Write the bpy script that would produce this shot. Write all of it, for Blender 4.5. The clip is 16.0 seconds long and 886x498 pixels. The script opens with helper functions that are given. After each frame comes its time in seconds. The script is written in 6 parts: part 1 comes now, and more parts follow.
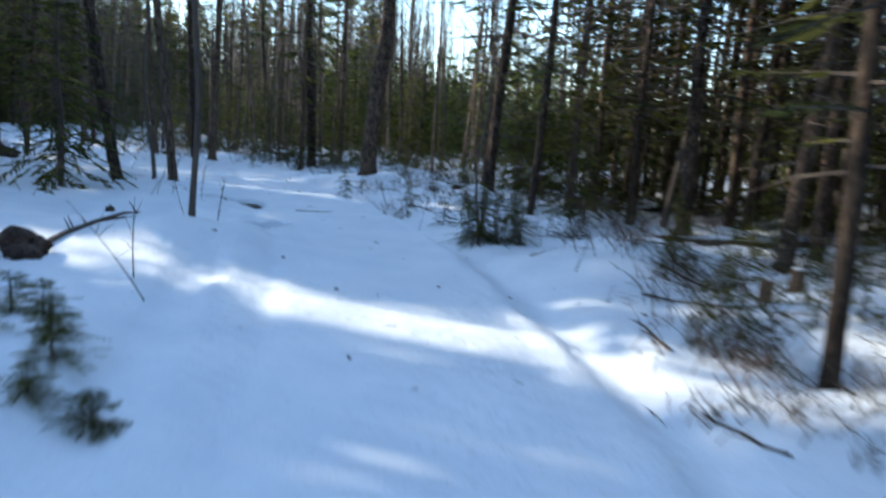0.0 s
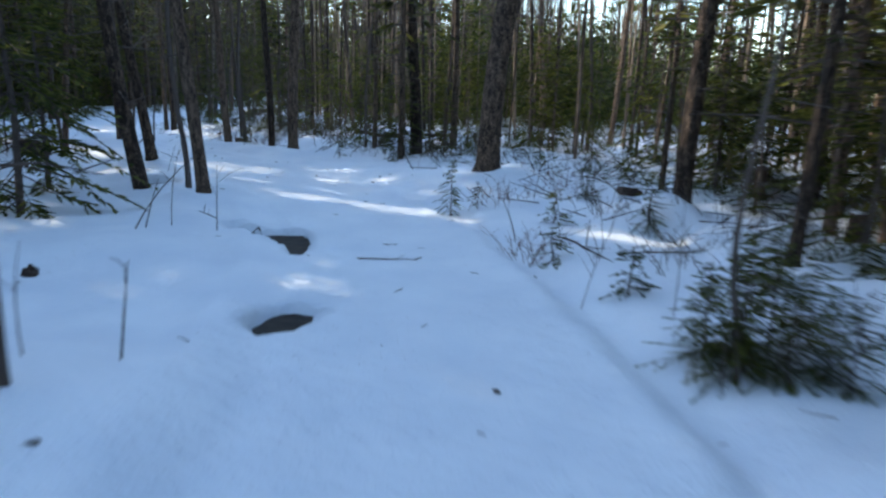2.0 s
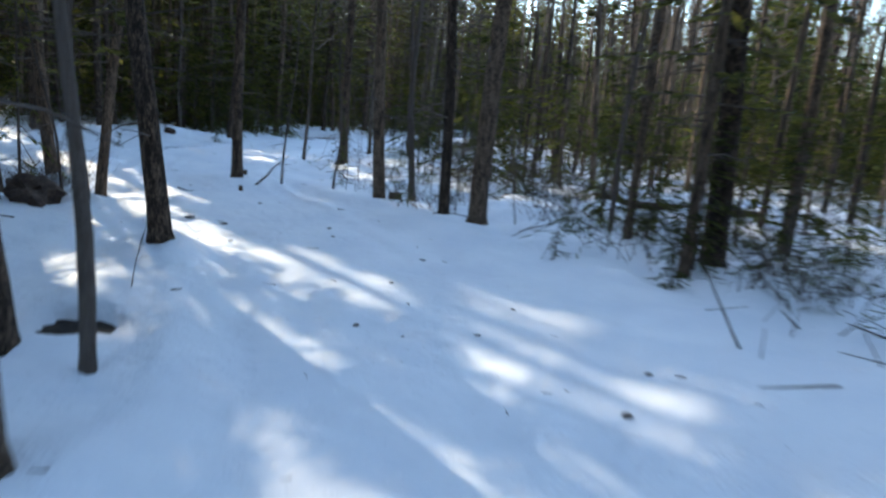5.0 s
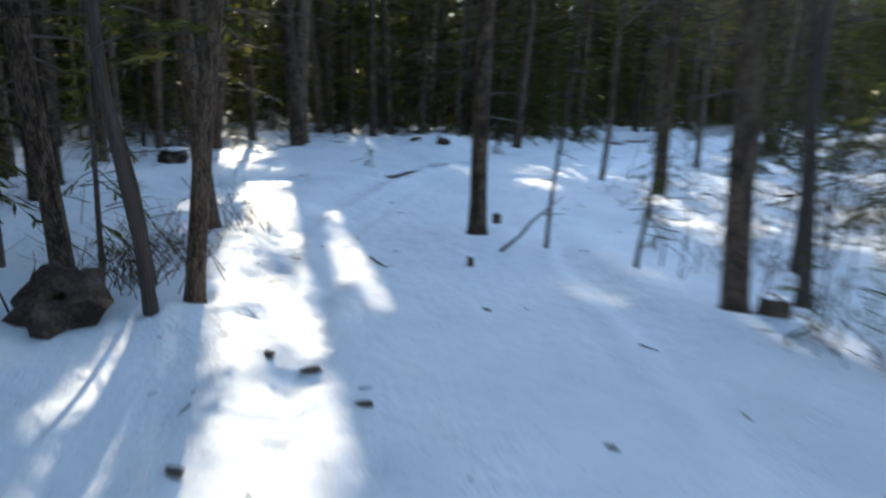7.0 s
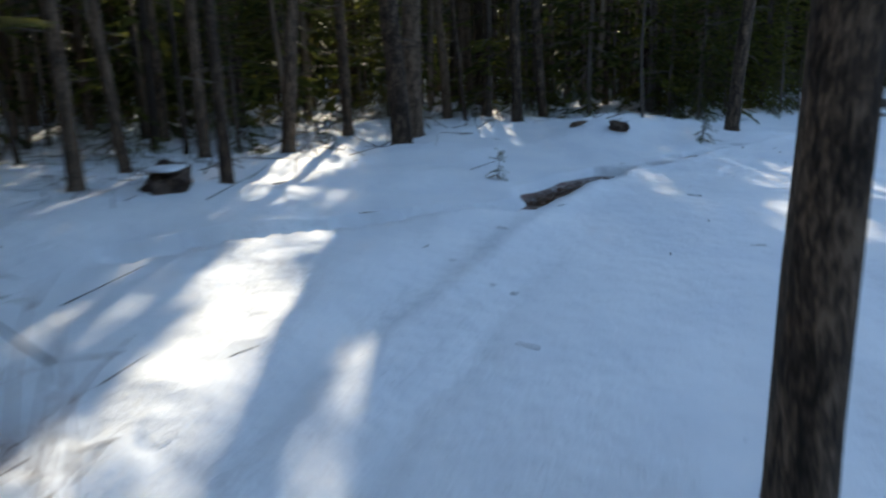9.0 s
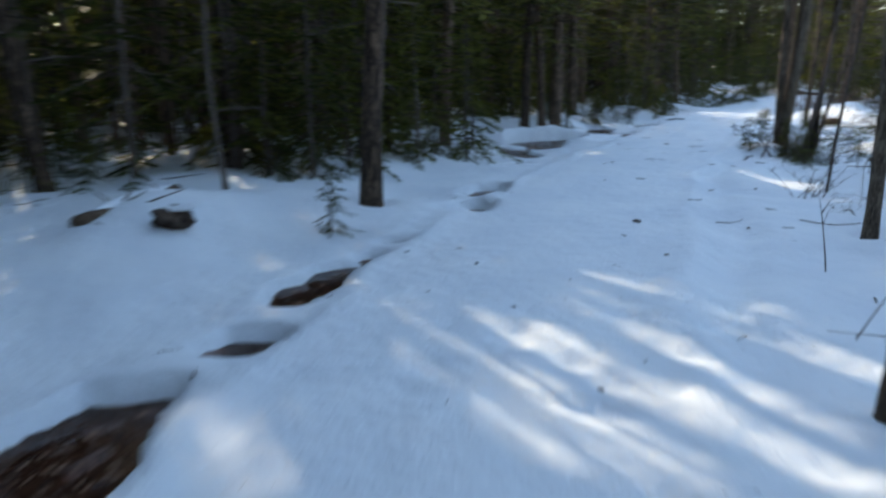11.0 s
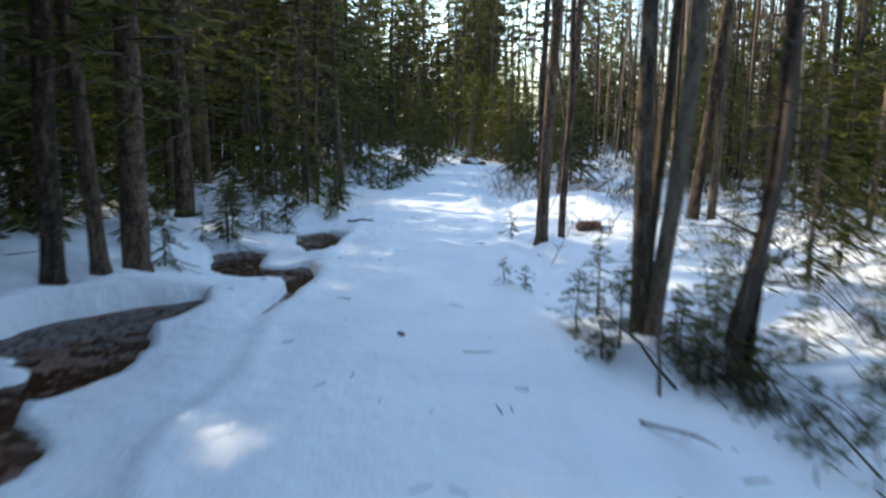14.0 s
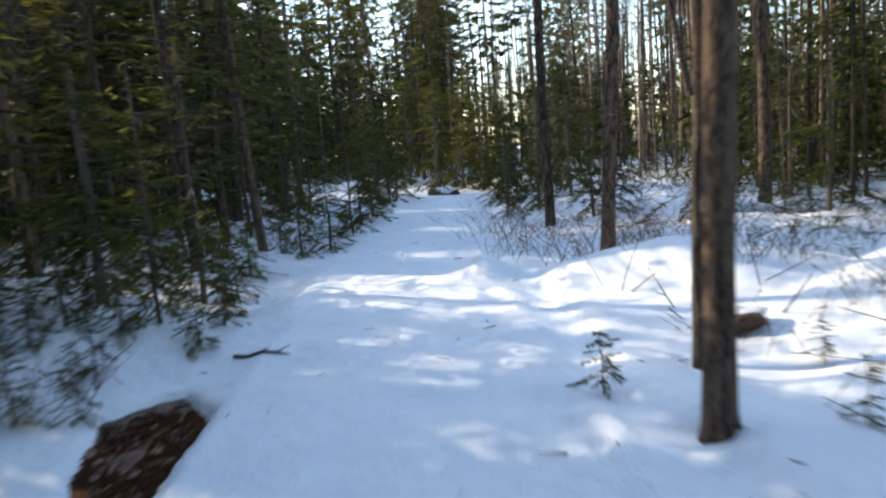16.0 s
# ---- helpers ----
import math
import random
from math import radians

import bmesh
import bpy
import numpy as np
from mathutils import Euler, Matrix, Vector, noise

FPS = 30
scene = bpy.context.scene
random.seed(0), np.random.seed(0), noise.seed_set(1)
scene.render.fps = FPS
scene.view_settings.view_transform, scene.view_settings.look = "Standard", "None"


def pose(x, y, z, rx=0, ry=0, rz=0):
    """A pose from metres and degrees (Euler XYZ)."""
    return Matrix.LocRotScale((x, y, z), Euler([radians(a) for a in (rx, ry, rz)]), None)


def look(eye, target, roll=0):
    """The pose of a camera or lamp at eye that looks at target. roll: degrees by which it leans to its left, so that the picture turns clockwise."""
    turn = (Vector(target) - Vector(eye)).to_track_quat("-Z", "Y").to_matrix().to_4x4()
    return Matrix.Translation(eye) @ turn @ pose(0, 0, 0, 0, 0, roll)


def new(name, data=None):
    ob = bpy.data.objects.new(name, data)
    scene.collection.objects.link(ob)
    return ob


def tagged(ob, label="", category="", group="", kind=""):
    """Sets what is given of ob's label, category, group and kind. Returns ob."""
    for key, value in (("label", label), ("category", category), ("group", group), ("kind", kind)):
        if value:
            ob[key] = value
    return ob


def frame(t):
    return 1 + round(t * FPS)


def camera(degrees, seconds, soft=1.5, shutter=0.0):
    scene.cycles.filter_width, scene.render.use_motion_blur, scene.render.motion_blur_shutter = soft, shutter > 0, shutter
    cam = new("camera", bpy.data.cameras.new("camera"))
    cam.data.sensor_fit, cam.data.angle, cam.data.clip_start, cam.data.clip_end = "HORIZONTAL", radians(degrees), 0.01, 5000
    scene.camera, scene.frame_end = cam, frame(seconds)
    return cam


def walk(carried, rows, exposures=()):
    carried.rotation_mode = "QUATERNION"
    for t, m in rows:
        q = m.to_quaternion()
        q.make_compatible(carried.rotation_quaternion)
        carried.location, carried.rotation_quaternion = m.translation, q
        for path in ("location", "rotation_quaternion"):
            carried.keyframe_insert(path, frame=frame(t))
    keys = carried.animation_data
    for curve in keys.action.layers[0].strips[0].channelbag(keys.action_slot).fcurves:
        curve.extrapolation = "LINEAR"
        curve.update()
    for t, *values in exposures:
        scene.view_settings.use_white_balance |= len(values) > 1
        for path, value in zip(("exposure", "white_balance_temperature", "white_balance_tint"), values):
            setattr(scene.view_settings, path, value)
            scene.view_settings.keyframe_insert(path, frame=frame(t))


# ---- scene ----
cam = camera(64.0, 16.0, soft=2.3, shutter=0.7)

PATH = [
    (0, (4.678, 6.081, 1.426), (4.164, 7.985, 1.094), 3.8),
    (0.5, (4.304, 7.324, 1.492), (3.659, 9.196, 1.205), 2.9),
    (1, (3.925, 8.583, 1.471), (3.182, 10.405, 1.114), 1.7),
    (1.5, (3.437, 9.822, 1.438), (2.629, 11.607, 1.038), 2.2),
    (2, (2.84, 10.939, 1.532), (2.006, 12.703, 1.091), 1.5),
    (2.5, (2.209, 12.177, 1.467), (1.314, 13.916, 1.045), 2.5),
    (3, (1.6, 13.388, 1.434), (0.601, 15.071, 1.021), -0.4),
    (3.2, (1.33, 13.827, 1.417), (0.306, 15.499, 1.022), 0.4),
    (5.3, (-1.964, 18.144, 1.479), (-3.394, 19.491, 1.103), 2.8),
    (5.5, (-2.325, 18.491, 1.462), (-3.808, 19.781, 1.097), 0.6),
    (6, (-3.311, 19.39, 1.495), (-4.892, 20.544, 1.086), 1.2),
    (6.5, (-4.437, 20.181, 1.497), (-6.131, 21.142, 1.04), 1.8),
    (7, (-5.661, 20.776, 1.536), (-7.482, 21.47, 1.084), 1.9),
    (7.5, (-6.945, 21.311, 1.507), (-8.837, 21.746, 1.028), 1.2),
    (8, (-8.172, 21.66, 1.467), (-10.093, 21.879, 0.956), -0.7),
    (8.2, (-8.674, 21.78, 1.449), (-10.595, 21.936, 0.916), -0.7),
    (10.3, (-14.046, 24.118, 1.298), (-15.812, 24.92, 0.809), -2.9),
    (10.5, (-14.596, 24.356, 1.314), (-16.299, 25.287, 0.832), -2.5),
    (11, (-15.826, 25.008, 1.357), (-17.352, 26.204, 0.867), -0.9),
    (11.5, (-17.058, 25.868, 1.342), (-18.388, 27.282, 0.859), -2.0),
    (12, (-18.026, 26.881, 1.404), (-19.152, 28.457, 0.908), -0.1),
    (12.5, (-18.857, 28.011, 1.413), (-19.828, 29.707, 0.987), -1.0),
    (13, (-19.675, 29.192, 1.462), (-20.519, 30.967, 1.091), 1.9),
    (13.5, (-20.414, 30.363, 1.495), (-21.218, 32.153, 1.106), -0.5),
    (14, (-21.148, 31.549, 1.575), (-21.926, 33.359, 1.228), 0.9),
    (14.5, (-21.82, 32.833, 1.607), (-22.582, 34.655, 1.289), 1.1),
    (15, (-22.438, 34.194, 1.639), (-23.089, 36.055, 1.306), -0.2),
    (15.5, (-23.039, 35.524, 1.633), (-23.728, 37.375, 1.319), -1.9),
    (16, (-23.623, 37.023, 1.502), (-24.316, 38.878, 1.22), -4.6),
]
walk(cam, [(t, look(eye, target, roll)) for t, eye, target, roll in PATH], [(0, 1.98, 6000, 4), (1.8, 2.1, 6200, 5), (3.2, 2.07, 6200, 5), (5.3, 2.2, 6550, 5), (6.5, 2.25, 6650, 5), (7.5, 2.13, 6700, 5), (8.2, 1.85, 6600, 5), (10.5, 2.05, 6900, 5), (12.5, 2.06, 7000, 4), (14.5, 2.17, 6950, 6), (16, 2.0, 7050, 8)])

# ---- light ----
SUN_YAW, SUN_UP = radians(83.0), radians(26.0)  # yaw to the left of +y
sun_way = Vector((-math.sin(SUN_YAW) * math.cos(SUN_UP), math.cos(SUN_YAW) * math.cos(SUN_UP), math.sin(SUN_UP)))
world = bpy.data.worlds.new("sky")
scene.world = world
world.use_nodes = True
wn = world.node_tree.nodes
sky = wn.new("ShaderNodeTexSky")
sky.sky_type, sky.sun_disc = "NISHITA", False
sky.sun_elevation, sky.sun_rotation = SUN_UP, -SUN_YAW
sky.air_density, sky.dust_density, sky.ozone_density = 1.0, 0.6, 1.5
wn["Background"].inputs[1].default_value = 0.15
world.node_tree.links.new(sky.outputs[0], wn["Background"].inputs[0])
lamp = bpy.data.lights.new("sun", "SUN")
lamp.energy, lamp.angle, lamp.color = 1.9, radians(0.6), (1.0, 0.88, 0.72)
sun = new("sun", lamp)
sun.matrix_world = look(sun_way * 60, (0, 0, 0))


# ---- materials ----
def shader(name, colors, scale, rough=0.8, stretch=(1, 1, 1), bump=0.3, fine=6.0, spread=0.0, island=0.0, leaf=0.0, coat=0.0, spec=0.3, span=0.18):
    """A surface with coarse and fine variation between two or three colours."""
    m = bpy.data.materials.new(name)
    m.use_nodes = True
    nt = m.node_tree
    nd, ln = nt.nodes, nt.links
    b = nd["Principled BSDF"]
    tc, mp = nd.new("ShaderNodeTexCoord"), nd.new("ShaderNodeMapping")
    mp.inputs["Scale"].default_value = stretch
    ln.new(tc.outputs["Object"], mp.inputs[0])
    n1, n2 = nd.new("ShaderNodeTexNoise"), nd.new("ShaderNodeTexNoise")
    n1.inputs["Scale"].default_value, n1.inputs["Detail"].default_value = scale, 6.0
    n2.inputs["Scale"].default_value, n2.inputs["Detail"].default_value = scale * fine, 4.0
    ln.new(mp.outputs[0], n1.inputs[0]), ln.new(mp.outputs[0], n2.inputs[0])
    add = nd.new("ShaderNodeMath")
    add.operation = "MULTIPLY_ADD"
    add.inputs[1].default_value = 0.45
    ln.new(n2.outputs[0], add.inputs[0])
    sub = nd.new("ShaderNodeMath")
    sub.operation = "MULTIPLY"
    sub.inputs[1].default_value = 0.55
    ln.new(n1.outputs[0], sub.inputs[0])
    ln.new(sub.outputs[0], add.inputs[2])
    last = add.outputs[0]
    for amount, socket in ((spread, "ObjectInfo"), (island, "NewGeometry")):
        if amount:
            src = nd.new("ShaderNode" + socket)
            out = src.outputs["Random"] if socket == "ObjectInfo" else src.outputs["Random Per Island"]
            k = nd.new("ShaderNodeMath")
            k.operation = "MULTIPLY_ADD"
            k.inputs[1].default_value = amount
            ln.new(out, k.inputs[0]), ln.new(last, k.inputs[2])
            j = nd.new("ShaderNodeMath")
            j.operation = "SUBTRACT"
            j.inputs[1].default_value = amount / 2
            ln.new(k.outputs[0], j.inputs[0])
            last = j.outputs[0]
    ramp = nd.new("ShaderNodeValToRGB")
    el = ramp.color_ramp.elements
    el[0].position, el[1].position = 0.5 - span, 0.5 + span
    el[0].color, el[1].color = (*colors[0], 1), (*colors[-1], 1)
    if len(colors) > 2:
        e = el.new(0.5)
        e.color = (*colors[1], 1)
    ln.new(last, ramp.inputs[0])
    ln.new(ramp.outputs[0], b.inputs["Base Color"])
    b.inputs["Roughness"].default_value = rough
    b.inputs["Specular IOR Level"].default_value = spec
    if coat:
        b.inputs["Coat Weight"].default_value, b.inputs["Coat Roughness"].default_value, b.inputs["Coat IOR"].default_value = coat, 0.05, 1.33
    if bump:
        bp = nd.new("ShaderNodeBump")
        bp.inputs["Strength"].default_value, bp.inputs["Distance"].default_value = bump, 0.02
        ln.new(add.outputs[0], bp.inputs["Height"])
        ln.new(bp.outputs[0], b.inputs["Normal"])
    if leaf:
        tr, mix = nd.new("ShaderNodeBsdfTranslucent"), nd.new("ShaderNodeMixShader")
        ln.new(ramp.outputs[0], tr.inputs[0])
        mix.inputs[0].default_value = leaf
        ln.new(b.outputs[0], mix.inputs[1]), ln.new(tr.outputs[0], mix.inputs[2])
        ln.new(mix.outputs[0], nd["Material Output"].inputs[0])
    return m


def snow_shader():
    """Old forest snow: white, finely grained, with scattered needle litter."""
    m = bpy.data.materials.new("snow")
    m.use_nodes = True
    nt = m.node_tree
    nd, ln = nt.nodes, nt.links
    b = nd["Principled BSDF"]
    tc = nd.new("ShaderNodeTexCoord")

    def tex(scale, detail):
        n = nd.new("ShaderNodeTexNoise")
        n.inputs["Scale"].default_value, n.inputs["Detail"].default_value = scale, detail
        ln.new(tc.outputs["Object"], n.inputs[0])
        return n.outputs[0]

    def ramp(src, a, c, ca, cb):
        r = nd.new("ShaderNodeValToRGB")
        r.color_ramp.elements[0].position, r.color_ramp.elements[1].position = a, c
        r.color_ramp.elements[0].color, r.color_ramp.elements[1].color = (*ca, 1), (*cb, 1)
        ln.new(src, r.inputs[0])
        return r.outputs[0]

    base = ramp(tex(1.3, 5), 0.35, 0.65, (0.80, 0.83, 0.87), (0.88, 0.90, 0.92))
    specks = ramp(tex(34.0, 2), 0.70, 0.76, (0, 0, 0), (1, 1, 1))
    drift = ramp(tex(0.55, 4), 0.48, 0.70, (0, 0, 0), (1, 1, 1))
    both = nd.new("ShaderNodeMath")
    both.operation = "MULTIPLY"
    ln.new(specks, both.inputs[0]), ln.new(drift, both.inputs[1])
    mix = nd.new("ShaderNodeMix")
    mix.data_type = "RGBA"
    ln.new(both.outputs[0], mix.inputs["Factor"])
    ln.new(base, mix.inputs["A"])
    mix.inputs["B"].default_value = (0.16, 0.11, 0.07, 1)
    ln.new(mix.outputs["Result"], b.inputs["Base Color"])
    b.inputs["Roughness"].default_value = 0.65
    b.inputs["Specular IOR Level"].default_value = 0.25
    h = nd.new("ShaderNodeMath")
    h.operation = "MULTIPLY_ADD"
    h.inputs[1].default_value = 0.25
    ln.new(tex(45.0, 3), h.inputs[0]), ln.new(tex(7.0, 5), h.inputs[2])
    bp = nd.new("ShaderNodeBump")
    bp.inputs["Strength"].default_value, bp.inputs["Distance"].default_value = 0.55, 0.05
    ln.new(h.outputs[0], bp.inputs["Height"])
    ln.new(bp.outputs[0], b.inputs["Normal"])
    return m


def water_shader():
    m = bpy.data.materials.new("water")
    m.use_nodes = True
    nd, ln = m.node_tree.nodes, m.node_tree.links
    b = nd["Principled BSDF"]
    b.inputs["Base Color"].default_value = (0.42, 0.30, 0.22, 1)
    b.inputs["Roughness"].default_value, b.inputs["IOR"].default_value = 0.08, 1.22
    b.inputs["Transmission Weight"].default_value = 1.0
    n, bp = nd.new("ShaderNodeTexNoise"), nd.new("ShaderNodeBump")
    tc = nd.new("ShaderNodeTexCoord")
    ln.new(tc.outputs["Object"], n.inputs[0])
    n.inputs["Scale"].default_value, n.inputs["Detail"].default_value = 5.0, 3.0
    bp.inputs["Strength"].default_value, bp.inputs["Distance"].default_value = 0.6, 0.03
    ln.new(n.outputs[0], bp.inputs["Height"])
    ln.new(bp.outputs[0], b.inputs["Normal"])
    return m


SNOW = snow_shader()
WATER = water_shader()
BED_MAT = shader("stream_bed", [(0.045, 0.026, 0.020), (0.14, 0.074, 0.055), (0.30, 0.165, 0.12)], 13.0, rough=0.5, bump=1.0, fine=4)
LEAF = shader("dead_leaf", [(0.045, 0.025, 0.018), (0.13, 0.068, 0.045), (0.28, 0.16, 0.10)], 9.0, rough=0.55, bump=0.2, island=0.6)
BARK = shader("conifer_bark", [(0.018, 0.012, 0.008), (0.070, 0.046, 0.031), (0.185, 0.125, 0.084)], 1.0, rough=0.9, stretch=(4, 4, 95), bump=1.0, fine=4, spread=0.16, span=0.115)
PALE = shader("pale_bark", [(0.026, 0.018, 0.013), (0.085, 0.062, 0.045), (0.21, 0.165, 0.118)], 1.0, rough=0.85, stretch=(2.6, 2.6, 60), bump=0.9, fine=5, spread=0.18, span=0.12)
STEM = shader("stem_bark", [(0.035, 0.025, 0.019), (0.10, 0.070, 0.050), (0.23, 0.165, 0.115)], 1.0, rough=0.9, stretch=(4, 4, 1), bump=0.5, fine=4, island=0.5)
TWIG = shader("twig_bark", [(0.05, 0.036, 0.028), (0.15, 0.12, 0.10)], 9.0, rough=0.9, bump=0.4, spread=0.2, island=0.25)
LITTER = shader("litter", [(0.030, 0.022, 0.016), (0.075, 0.055, 0.040), (0.15, 0.12, 0.09)], 6.0, rough=0.95, bump=0.2, island=0.4)
SOIL = shader("wet_soil", [(0.010, 0.008, 0.006), (0.030, 0.022, 0.016), (0.075, 0.055, 0.038)], 9.0, rough=0.8, bump=0.6)
RED_TWIG = shader("shrub_bark", [(0.10, 0.055, 0.04), (0.24, 0.15, 0.11)], 9.0, rough=0.8, bump=0.3, island=0.3)
NEEDLE = shader("needles", [(0.036, 0.038, 0.011), (0.092, 0.090, 0.022), (0.19, 0.172, 0.040)], 1.4, spec=0.15, rough=0.7, bump=0.0, fine=9, spread=0.18, island=0.35, leaf=0.32)
YOUNG = shader("young_needles", [(0.034, 0.044, 0.012), (0.086, 0.096, 0.023), (0.19, 0.190, 0.042)], 2.5, spec=0.15, rough=0.7, bump=0.0, fine=9, spread=0.2, island=0.35, leaf=0.5)
ROCK = shader("rock", [(0.020, 0.013, 0.010), (0.065, 0.042, 0.031), (0.14, 0.10, 0.075)], 3.0, rough=0.9, bump=0.9, fine=6)
ROT = shader("rotten_wood", [(0.04, 0.028, 0.02), (0.11, 0.07, 0.045), (0.19, 0.14, 0.10)], 4.0, rough=0.95, stretch=(4, 4, 1), bump=1.0, fine=5)


# ---- ground form ----
def vnoise(x, y, seed=0.0):
    ix, iy = np.floor(x), np.floor(y)
    fx, fy = x - ix, y - iy
    fx, fy = fx * fx * (3 - 2 * fx), fy * fy * (3 - 2 * fy)

    def lattice(a, b):
        v = np.sin(a * 127.1 + b * 311.7 + seed * 74.7) * 43758.5453
        return v - np.floor(v)

    top = lattice(ix, iy) * (1 - fx) + lattice(ix + 1, iy) * fx
    low = lattice(ix, iy + 1) * (1 - fx) + lattice(ix + 1, iy + 1) * fx
    return (top * (1 - fy) + low * fy) * 2 - 1


def step(a, b, v):
    k = np.clip((v - a) / (b - a), 0, 1)
    return k * k * (3 - 2 * k)


# The middle of the trail, from behind the start to where it goes out of sight.
TRAIL = [(8.2, -6.0), (6.2, 1.0), (4.7, 6.1), (3.9, 8.6), (2.85, 10.9), (1.6, 13.4), (-0.3, 16.2), (-1.95, 18.1), (-3.3, 19.4),
         (-4.45, 20.2), (-5.7, 20.85), (-6.95, 21.4), (-8.4, 21.9), (-10.3, 22.45), (-12.2, 23.1), (-14.0, 24.0), (-15.75, 25.0),
         (-17.05, 25.95), (-18.0, 26.95), (-18.85, 28.05), (-20.4, 30.4), (-21.85, 32.8), (-23.0, 35.5), (-23.75, 37.1), (-27.3, 45.5),
         (-30.0, 54.0), (-31.6, 58.3), (-34.2, 61.6), (-40.0, 64.5), (-52.0, 67.0)]
fine_trail = []
for (ax, ay), (bx, by) in zip(TRAIL, TRAIL[1:]):
    n = max(2, int(math.hypot(bx - ax, by - ay) / 0.35))
    fine_trail += [(ax + (bx - ax) * k / n, ay + (by - ay) * k / n) for k in range(n)]
fine_trail = np.array(fine_trail)
trail_way = np.gradient(fine_trail, axis=0)
trail_way /= np.linalg.norm(trail_way, axis=1)[:, None]

# Outlines of the places where the snow has fallen in over the stream, and of bare soil.
POOLS = [
    [(-19.03, 25.89), (-19.19, 25.59), (-19.05, 25.32), (-18.89, 25.05), (-18.59, 24.86), (-18.36, 24.60), (-18.20, 24.42), (-17.94, 24.32), (-17.64, 24.29), (-17.48, 24.23), (-17.32, 24.10), (-17.13, 23.95), (-16.95, 24.10), (-17.20, 24.29), (-17.37, 24.39), (-17.54, 24.61), (-17.78, 24.80), (-17.93, 24.91), (-17.96, 25.04), (-18.26, 25.43), (-18.75, 25.65)],
    [(-19.43, 26.28), (-19.50, 26.40), (-19.40, 26.52), (-19.25, 26.44), (-19.20, 26.32), (-19.26, 26.25)],
    [(-20.42, 27.72), (-20.45, 27.50), (-20.27, 27.29), (-20.27, 27.14), (-20.07, 26.97), (-19.81, 26.89), (-19.87, 27.00), (-19.90, 27.13), (-20.12, 27.35)],
    [(-21.30, 29.38), (-21.36, 29.59), (-21.36, 29.65), (-21.56, 29.89), (-21.56, 29.97), (-21.46, 29.96), (-21.29, 29.80), (-21.19, 29.68), (-21.09, 29.51)],
    [(-22.20, 30.42), (-22.35, 30.77), (-22.26, 30.93), (-22.10, 30.82), (-21.85, 30.47), (-21.82, 30.29), (-21.96, 30.31)],
    [(-23.37, 31.98), (-23.71, 32.31), (-23.83, 32.62), (-23.88, 33.01), (-23.58, 32.65), (-23.48, 32.34)],
    [(-26.56, 34.35), (-26.29, 34.80), (-26.44, 35.43), (-26.22, 36.10), (-25.88, 36.76), (-25.55, 36.25), (-25.48, 35.61), (-25.16, 35.27), (-24.98, 34.84), (-24.97, 34.50), (-25.00, 34.19), (-24.88, 33.99), (-24.39, 33.81), (-24.29, 33.53), (-24.59, 33.58), (-25.08, 33.74), (-25.87, 34.03), (-26.01, 33.97)],
    [(-26.67, 37.82), (-27.36, 38.64), (-27.25, 39.03), (-26.84, 38.91), (-26.46, 38.21), (-26.11, 38.20), (-25.94, 38.49), (-25.57, 38.11), (-25.33, 37.67), (-25.19, 37.20), (-25.01, 36.72), (-24.96, 36.34), (-25.00, 36.52), (-25.14, 36.98), (-25.30, 37.40), (-25.66, 37.81), (-25.93, 37.84), (-26.13, 37.74)],
    [(-27.33, 40.46), (-27.21, 40.90), (-26.64, 40.48), (-26.20, 39.51), (-26.00, 38.99), (-26.16, 38.91), (-26.35, 39.30), (-26.74, 39.64)],
    [(-2.75, 17.08), (-2.20, 16.92), (-1.95, 17.08), (-1.78, 17.14), (-1.48, 16.88), (-1.24, 16.48), (-1.08, 16.16), (-1.20, 16.18), (-1.50, 16.52), (-1.80, 16.66), (-2.20, 16.70), (-2.75, 16.86)],
    [(-17.15, 23.95), (-16.97, 23.45), (-16.52, 22.40), (-16.22, 21.80), (-16.02, 21.20), (-15.87, 20.75), (-15.68, 20.80), (-15.83, 21.30), (-16.03, 21.85), (-16.33, 22.45), (-16.73, 23.45), (-16.88, 23.95)],
]
ISLANDS = [(-25.85, 34.50, 0.30), (-25.60, 34.50, 0.22)]  # snow left standing in the widest pool: x, y, radius
# Small round holes: x, y, radius.
HOLES = [(-20.55, 27.95, 0.05), (-20.75, 28.35, 0.06), (-5.98, 19.1, 0.16), (-0.05, 14.55, 0.14), (0.0, 14.4, 0.10), (-0.1, 14.74, 0.13)]
SOIL_BOXES = [(-3.0, -0.85, 15.85, 17.35), (-0.5, 0.4, 14.0, 15.0), (-6.4, -5.6, 18.7, 19.5)]  # where bare soil shows
